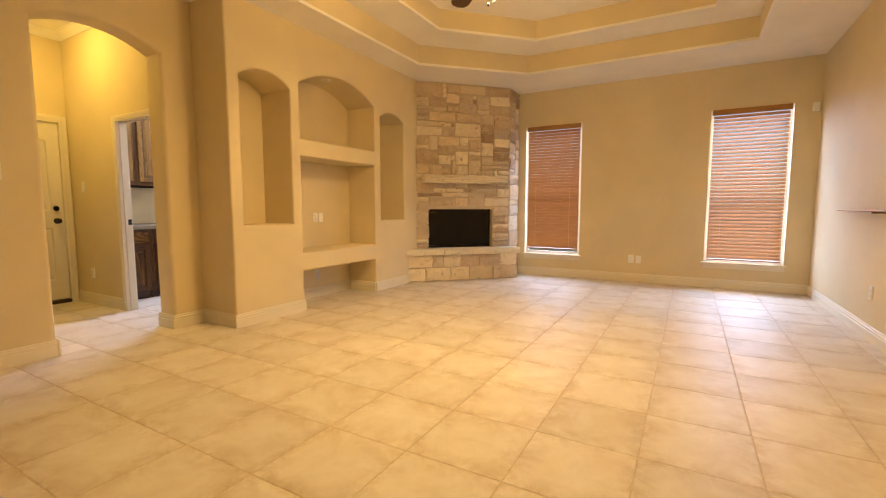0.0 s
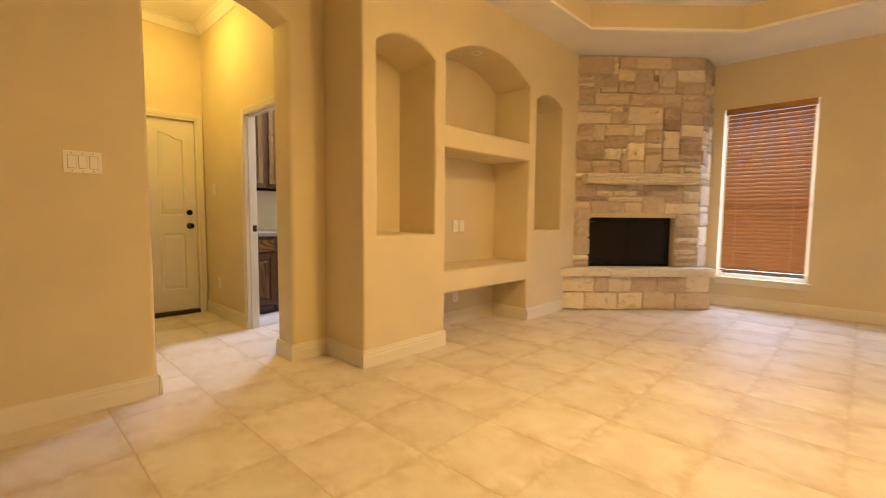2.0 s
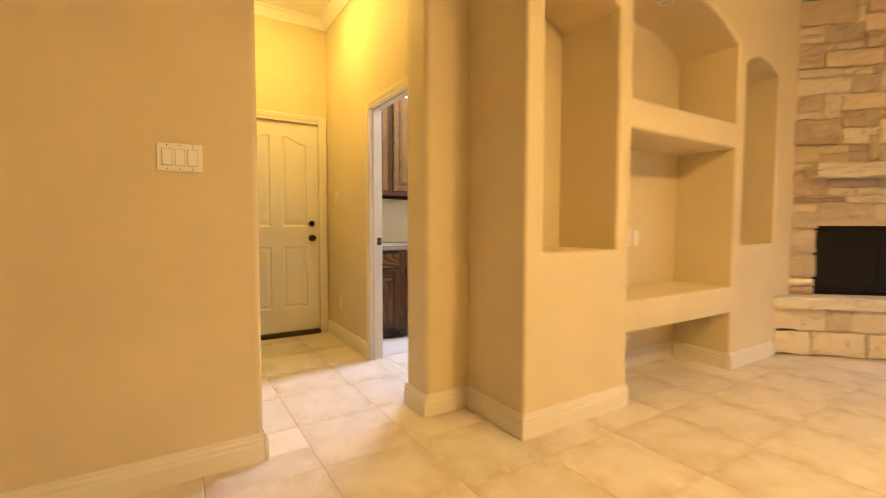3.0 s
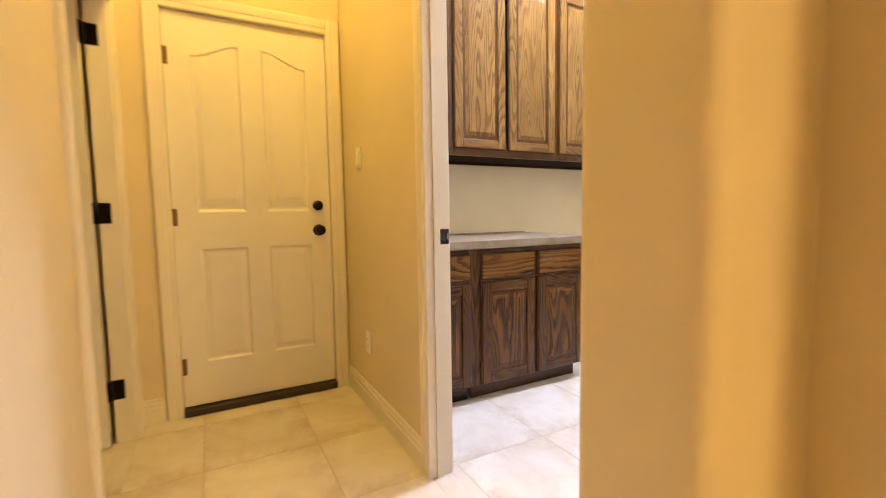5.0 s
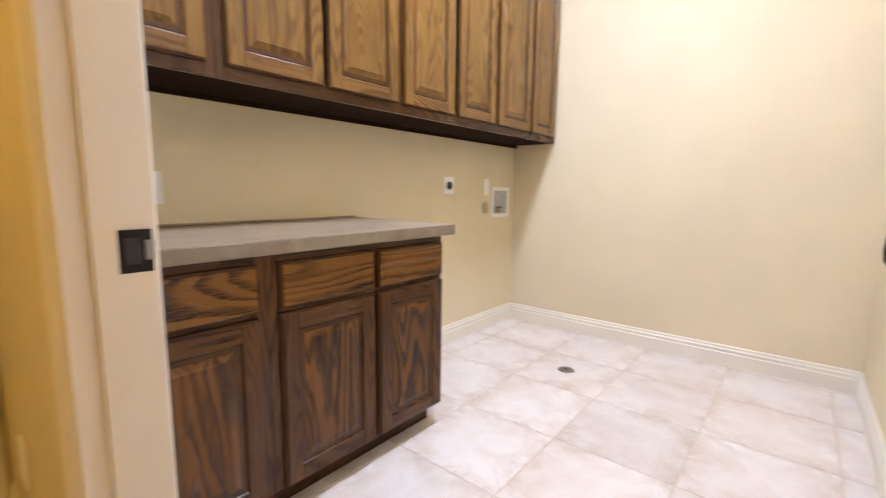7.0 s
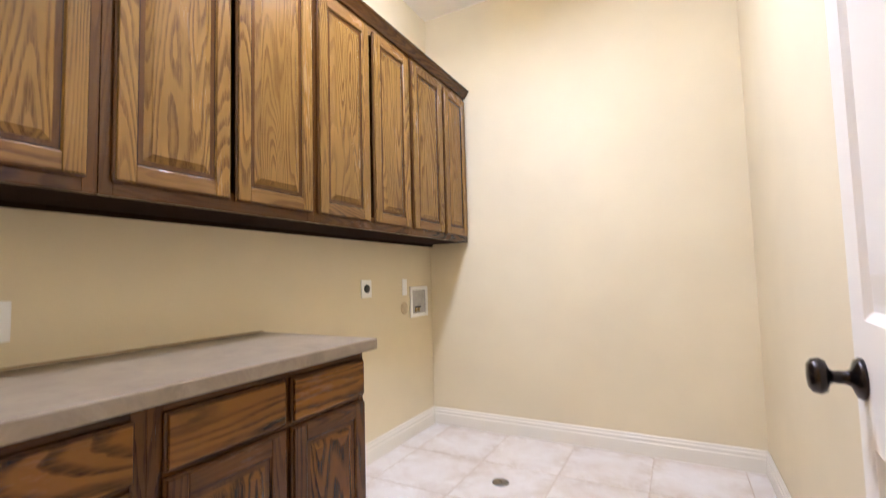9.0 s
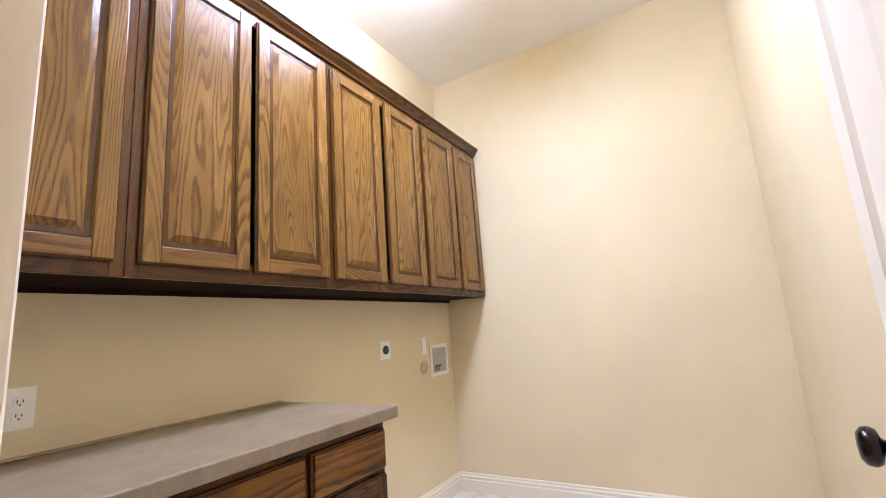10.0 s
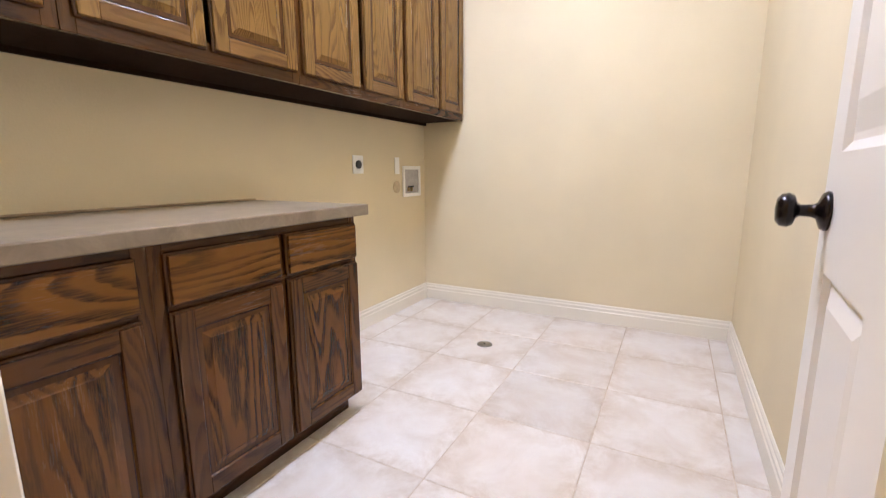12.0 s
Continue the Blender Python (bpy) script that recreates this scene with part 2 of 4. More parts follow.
def thing(name, label, category, m=None, group=""):
    ob = new(name)
    ob.empty_display_size = 0.1
    if m is not None:
        ob.matrix_basis = m
    return tagged(ob, label, category, group)


def lathe(profile, seg=24):
    """Turned about z from (radius, z) pairs."""
    bm = bmesh.new()
    rings = []
    for r, z in profile:
        if r < 1e-5:
            rings.append([bm.verts.new((0, 0, z))])
        else:
            rings.append([bm.verts.new((r * math.cos(2 * math.pi * i / seg), r * math.sin(2 * math.pi * i / seg), z)) for i in range(seg)])
    for a, b in zip(rings, rings[1:]):
        for i in range(seg):
            j = (i + 1) % seg
            if len(a) == 1 and len(b) == 1:
                continue
            if len(a) == 1:
                bm.faces.new((a[0], b[j], b[i]))
            elif len(b) == 1:
                bm.faces.new((a[i], a[j], b[0]))
            else:
                bm.faces.new((a[i], a[j], b[j], b[i]))
    return bm


def prism(points, z0, z1):
    bm = bmesh.new()
    lo = [bm.verts.new((x, y, z0)) for x, y in points]
    hi = [bm.verts.new((x, y, z1)) for x, y in points]
    bm.faces.new(lo[::-1])
    bm.faces.new(hi)
    for i in range(len(points)):
        j = (i + 1) % len(points)
        bm.faces.new((lo[i], lo[j], hi[j], hi[i]))
    return bm


def inset_loop(loop, widths, side):
    """The loop with every edge moved sideways by its own width."""
    n, out = len(loop), []
    lines = []
    for i in range(n):
        (y0, z0), (y1, z1) = loop[i], loop[(i + 1) % n]
        d = math.hypot(y1 - y0, z1 - z0)
        ny, nz = -(z1 - z0) / d * side, (y1 - y0) / d * side
        lines.append((ny, nz, ny * y0 + nz * z0 + widths[i]))
    for i in range(n):
        (a, b, c), (d, e, f) = lines[i - 1], lines[i]
        det = a * e - b * d
        if abs(det) < 1e-3:
            out.append((loop[i][0] + d * widths[i], loop[i][1] + e * widths[i]))
        else:
            out.append(((c * e - b * f) / det, (a * f - c * d) / det))
    return out


def sheet_with_holes(outline, holes, x0, x1, r=0.02, keep=None, back=False):
    """An upright slab between x0 and x1, from an outline and holes in (y, z), with edges rounded by r.
    Edges on the slab's outer limits stay sharp, but for the one at y = keep."""
    bm = bmesh.new()
    ys, zs = [p[0] for p in outline], [p[1] for p in outline]
    front, rear = [], []
    for k, loop in enumerate((outline, *holes)):
        n = len(loop)
        area = sum(loop[i][0] * loop[(i + 1) % n][1] - loop[(i + 1) % n][0] * loop[i][1] for i in range(n))
        side = (1 if area > 0 else -1) * (1 if k == 0 else -1)
        wide = []
        for i in range(n):
            p, q = loop[i], loop[(i + 1) % n]
            limit = k == 0 and ((p[0] == q[0] and p[0] in (min(ys), max(ys)) and p[0] != keep) or (p[1] == q[1] and p[1] in (min(zs), max(zs))))
            wide.append(0.0 if limit else 1.0)
        steps = [(r * (1 - math.cos(t)), r * (1 - math.sin(t))) for t in (math.pi / 2 * s / 5 for s in range(5, -1, -1))]
        rows = [(x1 - off, w) for w, off in steps]
        rows += [(x0 + off, w) for w, off in reversed(steps)] if back else [(x0, 0.0)]
        rings = [[bm.verts.new((x, y, z)) for y, z in inset_loop(loop, [w * v for v in wide], side)] for x, w in rows]
        for s, t in zip(rings, rings[1:]):
            for i in range(n):
                bm.faces.new((s[i], s[(i + 1) % n], t[(i + 1) % n], t[i]))
        for store, ring in ((front, rings[0]), (rear, rings[-1])):
            store += [bm.edges.get((ring[i], ring[(i + 1) % n])) for i in range(n)]
    bmesh.ops.triangle_fill(bm, edges=front, use_beauty=True)
    bmesh.ops.triangle_fill(bm, edges=rear, use_beauty=True)
    bmesh.ops.recalc_face_normals(bm, faces=list(bm.faces))
    return bm


def arched(y0, y1, z0, spring, apex, n=18):
    """A loop in (y, z): upright sides under a segmental arch."""
    w, r = (y1 - y0) / 2, apex - spring
    rad = (w * w + r * r) / (2 * r)
    cy, cz, half = (y0 + y1) / 2, apex - rad, math.asin(w / rad)
    arc = [(cy + rad * math.sin(half - 2 * half * i / n), cz + rad * math.cos(half - 2 * half * i / n)) for i in range(n + 1)]
    return [(y0, z0), (y1, z0)] + arc


# ---- the large structure ----
WX, BX, BACK = -4.10, -3.60, -4.05        # living room: west wall, built-in front, niche backs
EX, NY, SY, CZ = 1.465, 7.22, -2.60, 3.04  # east, north, south wall faces, ceiling
HX, HS, HN, HZ = -6.41, 1.30, 2.40, 3.15   # hall: west, south, north faces, ceiling
LN, LE, LS, LZ = 5.42, -4.24, 2.487, 3.31   # laundry: north, east, south faces, ceiling
DX0, DX1, DZ = -5.265, -4.412, 2.035       # laundry doorway
TOP = 3.75

structure("ground", boxes((-300, 300, -300, 300, -0.40, -0.25)), GRASS, "dry lawn reaching to the horizon", "ground")

floor = structure("floor", boxes((-6.55, 1.6, -2.75, 7.37, -0.20, -0.0017)), GROUT, "beige ceramic tile floor with brown grout joints", "floor")

# arch wall between living room and hall
bm = sheet_with_holes([(-2.6, 0), (1.368, 0)] + arched(1.368, 2.25, 0, 2.505, 2.625)[2:][::-1] + [(2.25, 0), (2.545, 0), (2.545, TOP), (-2.6, TOP)], [], -4.35, WX, 0.03, back=True)
wall_arch = structure("wall_arch", bm, WALL, "tan painted wall with a broad segmental archway", "wall")

# built-in niche wall
outline = [(2.54, 0), (3.385, 0), (3.385, 0.44), (4.648, 0.44), (4.648, 0), (NY, 0), (NY, CZ), (2.54, CZ)]
holes = [arched(2.668, 3.262, 0.963, 2.36, 2.465), arched(4.782, 5.335, 0.963, 2.345, 2.435),
         arched(3.385, 4.655, 1.875, 2.45, 2.645), [(3.385, 0.64), (4.65, 0.64), (4.65, 1.69), (3.385, 1.69)]]
wall_niches = structure("wall_niches", sheet_with_holes(outline, holes, -4.16, BX, 0.018, keep=2.54), WALL, "tan painted wall with three arched display niches", "wall")
structure("wall_niche_back", boxes((LE, BACK, 2.58, NY, 0, TOP)), WALL, "tan painted wall behind the niches", "wall")

# north wall with two windows
WINS = [(-2.385, -1.470, 0.365, 2.475), (0.275, 1.190, 0.365, 2.475)]
bm = boxes((-4.24, WINS[0][0], NY, NY + 0.15, 0, TOP), (WINS[0][1], WINS[1][0], NY, NY + 0.15, 0, TOP), (WINS[1][1], EX + 0.13, NY, NY + 0.15, 0, TOP))
for x0, x1, z0, z1 in WINS:
    box(bm, x0, x1, NY, NY + 0.15, 0, z0)
    box(bm, x0, x1, NY, NY + 0.15, z1, TOP)
structure("wall_north", bm, WALL, "tan painted wall with two tall windows", "wall")
structure("wall_east", boxes((EX, EX + 0.13, SY, NY, 0, TOP)), WALL, "tan painted side wall of the living room", "wall")
structure("wall_south", boxes((-4.35, EX + 0.13, SY - 0.15, SY, 0, TOP)), WALL, "plain tan painted wall", "wall")

# hall and laundry walls
GY0, GY1, GZ = 1.493, 2.311, 2.115
structure("wall_west", boxes((HX - 0.14, HX, -0.75, GY0 - 0.02, 0, TOP), (HX - 0.14, HX, GY1 + 0.02, LN + 0.12, 0, TOP), (HX - 0.14, HX, GY0 - 0.02, GY1 + 0.02, GZ + 0.02, TOP), (HX - 0.14, HX - 0.10, GY0 - 0.02, GY1 + 0.02, 0, GZ + 0.02)), WALL, "tan painted wall around the garage door", "wall")
SX0, SX1 = -6.27, -5.47
structure("wall_hall_south", boxes((HX, SX0, HS - 0.08, HS, 0, TOP), (SX1, -4.35, HS - 0.08, HS, 0, TOP), (SX0, SX1, HS - 0.08, HS, 2.06, TOP)), WALL, "tan painted hall wall with a doorway", "wall")
structure("wall_closet", boxes((HX, -4.35, -0.75, -0.63, 0, TOP), (-4.52, -4.35, -0.63, HS - 0.08, 0, TOP)), WALL, "plain tan wall of the side room", "wall")
structure("wall_hall_north", boxes((HX, DX0 - 0.02, HN, LS, 0, TOP), (DX1 + 0.02, -4.35, HN, LS, 0, TOP), (DX0 - 0.02, DX1 + 0.02, HN, LS, DZ + 0.02, TOP)), WALL, "tan painted wall with the laundry doorway", "wall")
structure("wall_laundry_south", boxes((-4.35, -4.17, 2.489, 2.60, 0, TOP)), WALL, "short tan wall beside the laundry door", "wall")
structure("wall_laundry_north", boxes((HX, LE, LN, LN + 0.12, 0, TOP)), WALL, "cream-tan painted end wall of the laundry", "wall")

# ceilings
def rect(x0, x1, y0, y1):
    return [(x0, y0), (x1, y0), (x1, y1), (x0, y1)]


def ring_slab(outer, inner, z0, z1):
    bm = bmesh.new()
    edges = []
    for loop in (outer, inner):
        vs = [bm.verts.new((x, y, z0)) for x, y in loop]
        edges += [bm.edges.new((vs[i], vs[(i + 1) % len(vs)])) for i in range(len(vs))]
    bmesh.ops.triangle_fill(bm, edges=edges, use_beauty=True)
    got = bmesh.ops.extrude_face_region(bm, geom=list(bm.faces))
    bmesh.ops.translate(bm, verts=[v for v in got["geom"] if isinstance(v, bmesh.types.BMVert)], vec=(0, 0, z1 - z0))
    return bm


def tray(x0, x1, y0, y1, cut):
    return [(x0, y0), (x1, y0), (x1, y1), (x0 + cut, y1), (x0, y1 - cut)]


T1, T2 = tray(-3.18, 0.667, -0.24, 6.24, 1.14), tray(-2.70, 0.22, 0.27, 5.74, 0.93)
structure("ceiling", ring_slab(rect(WX, EX, SY, NY), T1, CZ, CZ + 0.03), CEIL, "cream ceiling border round the stepped tray", "ceiling")
structure("ceiling_step", ring_slab(rect(WX, EX, SY, NY), T2, 3.30, 3.33), CEIL, "cream ceiling step of the tray", "ceiling")
structure("ceiling_top", boxes((WX, EX, SY, NY, 3.55, 3.60)), CEIL, "cream upper ceiling of the tray", "ceiling")


def riser(loop, z0, z1, grow=0.03):
    cx, cy = sum(p[0] for p in loop) / len(loop), sum(p[1] for p in loop) / len(loop)
    out = [(x + math.copysign(grow, x - cx), y + math.copysign(grow, y - cy)) for x, y in loop]
    return ring_slab(out, loop, z0, z1)


structure("ceiling_riser_low", riser(T1, CZ + 0.03, 3.30), WALL, "tan painted riser of the tray ceiling", "trim")
structure("ceiling_riser_high", riser(T2, 3.33, 3.55), WALL, "tan painted upper riser of the tray ceiling", "trim")
structure("ceiling_hall", boxes((HX, -4.35, HS, HN, HZ, HZ + 0.1)), CEIL, "cream hall ceiling", "ceiling")
structure("ceiling_closet", boxes((HX, -4.35, -0.63, HS - 0.08, 2.6, 2.7)), CEIL, "plain cream ceiling", "ceiling")
structure("ceiling_laundry", boxes((HX, LE, LS, LN, LZ, LZ + 0.1)), CEIL, "cream textured laundry ceiling", "ceiling")


# baseboards: a stepped profile swept along the foot of a wall
def baseboard(p, q, inward, h=0.128):
    """From p to q along a wall; inward: the way into the room."""
    prof = [(0.0, 0.0), (0.016, 0.0), (0.016, h * 0.62), (0.012, h * 0.66), (0.013, h * 0.80), (0.008, h * 0.86), (0.008, h * 0.95), (0.004, h), (0.0, h)]
    bm = bmesh.new()
    ends = []
    for x, y in (p, q):
        ends.append([bm.verts.new((x + inward[0] * (d + 0.001), y + inward[1] * (d + 0.001), z)) for d, z in prof])
    n = len(prof)
    for i in range(n):
        j = (i + 1) % n
        bm.faces.new((ends[0][i], ends[0][j], ends[1][j], ends[1][i]))
    bm.faces.new(ends[0])
    bm.faces.new(ends[1][::-1])
    return structure("baseboard", bm, TRIM, "cream painted profiled baseboard", "baseboard")


for p, q, d in (
    ((WX, SY), (WX, 1.368), (1, 0)), ((-4.35, 1.370), (WX + 0.016, 1.370), (0, 1)), ((-4.35, 2.248), (WX + 0.016, 2.248), (0, -1)), ((WX, 2.234), (WX, 2.54), (1, 0)),
    ((WX, 2.54), (BX + 0.016, 2.54), (0, -1)), ((BX, 2.524), (BX, 3.385), (1, 0)), ((BX, 4.648), (BX, 5.40), (1, 0)),
    ((BACK, 3.385), (BACK, 4.648), (1, 0)), ((BACK, 3.387), (BX, 3.387), (0, 1)), ((BACK, 4.646), (BX, 4.646), (0, -1)),
    ((-2.5, NY), (EX, NY), (0, -1)), ((EX, SY), (EX, NY), (-1, 0)), ((WX, SY), (EX, SY), (0, 1)),
    ((HX, HN), (DX0 - 0.065, HN), (0, -1)), ((HX, GY1 + 0.085), (HX, HN), (1, 0)), ((HX, HS), (HX, GY0 - 0.085), (1, 0)), ((SX1 + 0.065, HS), (-4.35, HS), (0, 1)), ((-4.35, HS), (-4.35, 1.368), (-1, 0)),
    ((HX, 3.79), (HX, LN), (1, 0)), ((HX, LN), (LE, LN), (0, -1)), ((LE, 2.60), (LE, LN), (-1, 0)),
):
    baseboard(p, q, d)


def crown_run(p, q, inward, z, s=0.09):
    prof = [(0.0, z - s), (0.008, z - s), (0.010, z - s * 0.85), (s * 0.35, z - s * 0.55), (s * 0.62, z - s * 0.22), (s * 0.86, z - 0.010), (s * 0.88, z - 0.001), (0.0, z - 0.001)]
    bm = bmesh.new()
    ends = [[bm.verts.new((x + inward[0] * (d + 0.001), y + inward[1] * (d + 0.001), zz)) for d, zz in prof] for x, y in (p, q)]
    for i in range(len(prof)):
        j = (i + 1) % len(prof)
        bm.faces.new((ends[0][i], ends[0][j], ends[1][j], ends[1][i]))
    bm.faces.new(ends[0])
    bm.faces.new(ends[1][::-1])
    return structure("crown_trim", bm, CEIL, "cream crown moulding under the hall ceiling", "trim")


for p, q, d in (((HX, HN), (-4.35, HN), (0, -1)), ((HX, HS), (HX, HN), (1, 0)), ((HX, HS), (-4.35, HS), (0, 1)), ((-4.35, HS), (-4.35, HN), (-1, 0))):
    crown_run(p, q, d, HZ)


# door casings: profiled boards round an opening
def casing_board(bm, w, length):
    """Profile across x (0 opening side, w outer), out along -y, standing along z from 0 to length."""
    prof = [(0, 0), (0, -0.010), (0.006, -0.014), (w * 0.35, -0.014), (w * 0.42, -0.018), (w * 0.75, -0.021), (w * 0.9, -0.021), (w, -0.014), (w, 0)]
    lo = [bm.verts.new((x, y, 0)) for x, y in prof]
    hi = [bm.verts.new((x, y, length)) for x, y in prof]
    for i in range(len(prof)):
        j = (i + 1) % len(prof)
        bm.faces.new((lo[i], lo[j], hi[j], hi[i]))
    bm.faces.new(lo[::-1])
    bm.faces.new(hi)


def casing(name, width, height, m, w=0.062):
    """Two side boards and a head on a wall face; local x along the wall, -y out of the wall, opening from 0 to width."""
    bm = bmesh.new()
    casing_board(bm, w, height + w)
    bmesh.ops.transform(bm, matrix=Matrix.Translation((width, 0, 0)), verts=bm.verts)
    b2 = bmesh.new()
    casing_board(b2, w, height + w)
    bmesh.ops.transform(b2, matrix=Matrix.Scale(-1, 4, (1, 0, 0)), verts=b2.verts)
    b3 = bmesh.new()
    casing_board(b3, w, width)
    bmesh.ops.transform(b3, matrix=Matrix.Translation((0, 0, height)) @ Matrix(((0, 0, 1, 0), (0, 1, 0, 0), (1, 0, 0, 0), (0, 0, 0, 1))), verts=b3.verts)
    top = new(name)
    top.matrix_basis = m
    tagged(top, "cream painted door casing with stepped profile", "trim", kind="structure")
    for b, n in ((bm, "side_casing"), (b2, "side_casing"), (b3, "head_casing")):
        part(n, b, TRIM, top)
    return top


casing("trim_laundry_door", DX1 - DX0, DZ, pose(DX0, HN - 0.001, 0))
casing("trim_laundry_inside", DX1 - DX0 + 0.014, DZ + 0.007, pose(DX1 + 0.007, LS + 0.001, 0, 0, 0, 180))
casing("trim_garage_door", GY1 - GY0, GZ, pose(HX + 0.001, GY0, 0, 0, 0, 90), 0.078)
casing("trim_side_door", SX1 - SX0, 2.04, pose(SX1, HS + 0.001, 0, 0, 0, 180))
# door jamb linings
structure("trim_laundry_jamb", boxes((DX0 - 0.02, DX0, HN - 0.001, LS + 0.001, 0, DZ + 0.02), (DX1, DX1 + 0.02, HN - 0.001, LS + 0.001, 0, DZ + 0.02), (DX0, DX1, HN - 0.001, LS + 0.001, DZ, DZ + 0.02),
                                     (DX0, DX0 + 0.011, HN + 0.02, LS - 0.04, 0, DZ), (DX1 - 0.003, DX1, HN + 0.02, LS - 0.04, 0, DZ), (DX0 + 0.011, DX1 - 0.003, HN + 0.02, LS - 0.04, DZ - 0.011, DZ)), TRIM, "cream painted jamb lining with door stop", "trim")
structure("trim_garage_jamb", boxes((HX - 0.10, HX + 0.001, GY0 - 0.02, GY0, 0, GZ + 0.02), (HX - 0.10, HX + 0.001, GY1, GY1 + 0.02, 0, GZ + 0.02), (HX - 0.10, HX + 0.001, GY0, GY1, GZ, GZ + 0.02)), TRIM, "cream painted jamb of the garage door", "trim")
structure("trim_side_jamb", boxes((SX0, SX0 + 0.02, HS - 0.081, HS + 0.001, 0, 2.06), (SX1 - 0.02, SX1, HS - 0.081, HS + 0.001, 0, 2.06), (SX0 + 0.02, SX1 - 0.02, HS - 0.081, HS + 0.001, 2.04, 2.06)), TRIM, "cream painted jamb of the side doorway", "trim")


# windows with glass and wooden blinds
def window(k, x0, x1, z0, z1):
    w = tagged(new("window_%d" % k), "white vinyl single-hung window with a wooden blind", "window", kind="structure")
    y = NY + 0.085
    f = 0.04
    part("window_frame", boxes((x0, x0 + f, y, y + 0.06, z0, z1), (x1 - f, x1, y, y + 0.06, z0, z1), (x0 + f, x1 - f, y, y + 0.06, z0, z0 + f), (x0 + f, x1 - f, y, y + 0.06, z1 - f, z1)), VINYL, w)
    zm = z0 + (z1 - z0) * 0.44
    part("meeting_rail", boxes((x0 + f, x1 - f, y + 0.005, y + 0.055, zm - 0.025, zm + 0.025)), VINYL, w)
    for a, b in ((z0 + f, zm - 0.025), (zm + 0.025, z1 - f)):
        pane = part("pane", boxes((x0 + f, x1 - f, y + 0.025, y + 0.031, a, b)), GLASS, w)
        pane.visible_shadow = False
    part("window_sill", soft(boxes((x0 - 0.035, x1 + 0.035, NY - 0.035, NY + 0.085, z0 - 0.024, z0 - 0.001)), 0.005), TRIM, w, "cream painted sill")
    part("apron", soft(boxes((x0 - 0.01, x1 + 0.01, NY - 0.016, NY - 0.001, z0 - 0.085, z0 - 0.025)), 0.004), TRIM, w)
    window_lamp((x0 + x1) / 2, z0 + 0.03, z1 - 0.03, x1 - x0 - 0.1, WINDOW_LIGHT[k - 1])


def blind(x0, x1, z0, z1, tilt, stack):
    """Two-inch slats on ladder cords under a valance."""
    b = thing("window_blind", "honey-brown wooden slat blind, lowered, slats tilted nearly shut", "blind", pose((x0 + x1) / 2, NY + 0.035, z0), "wooden window blinds")
    half, h = (x1 - x0) / 2 - 0.034, z1 - z0
    part("valance", soft(boxes((-half - 0.02, half + 0.02, -0.045, -0.03, h - 0.075, h - 0.002)), 0.004), BLIND, b)
    part("head_rail", boxes((-half, half, -0.022, 0.022, h - 0.05, h - 0.004)), BLIND, b)
    pitch = 0.0487
    n = int((h - 0.115) / pitch) + 1
    sl = boxes((-half, half, -0.0265, 0.0265, -0.0015, 0.0015))
    me = bpy.data.meshes.new("slat")
    sl.to_mesh(me)
    sl.free()
    me.materials.append(BLIND)
    for i in range(n):
        o = new("slat", me)
        o.parent = b
        o.matrix_basis = pose(0, 0, 0.062 + stack + pitch * i * (h - 0.13 - stack) / (h - 0.13), tilt + random.uniform(-0.9, 0.9))
    part("bottom_rail", soft(boxes((-half, half, -0.026, 0.026, 0.012 + stack, 0.030 + stack)), 0.004), BLIND, b)
    for x in (-half + 0.14, half - 0.14):
        part("ladder_cord", boxes((x - 0.0012, x + 0.0012, -0.0275, -0.0265, 0.03 + stack, h - 0.05)), CORD, b, "tan ladder cord")


for k, (x0, x1, z0, z1) in enumerate(WINS):
    window(k + 1, x0, x1, z0, z1)
    blind(x0, x1, z0, z1, (60, 47)[k], (0.065, 0.02)[k])

# ---- fireplace ----
FP = Matrix(((math.sqrt(0.5), -math.sqrt(0.5), 0, -3.60), (math.sqrt(0.5), math.sqrt(0.5), 0, 5.655), (0, 0, 1, 0), (0, 0, 0, 1)))  # x along the face, -y into the room
FW, OX0, OX1, OZ0, OZ1 = 1.556, 0.196, 1.273, 0.505, 1.11
fireplace = thing("fireplace", "corner fireplace faced in rough cream and tan limestone blocks", "fireplace", FP)
part("chimney_breast", boxes((0.0, OX0, 0.035, 0.45, 0, CZ - 0.002), (OX1, FW - 0.02, 0.035, 0.30, 0, CZ - 0.002), (OX0, OX1, 0.035, 0.45, OZ1, CZ - 0.002), (OX0, OX1, 0.035, 0.45, 0, OZ0 - 0.01)), MORTAR, fireplace, "sandy mortar bed")
fbm = boxes((OX0, OX1, 0.43, 0.45, OZ0 - 0.01, OZ1), (OX0, OX0 + 0.012, 0.14, 0.43, OZ0 - 0.01, OZ1), (OX1 - 0.012, OX1, 0.14, 0.43, OZ0 - 0.01, OZ1), (OX0 + 0.012, OX1 - 0.012, 0.14, 0.43, OZ0 - 0.009, OZ0 + 0.003), (OX0 + 0.012, OX1 - 0.012, 0.14, 0.43, OZ1 - 0.012, OZ1 - 0.001))
part("firebox", fbm, SOOT, fireplace, "soot-black firebox")
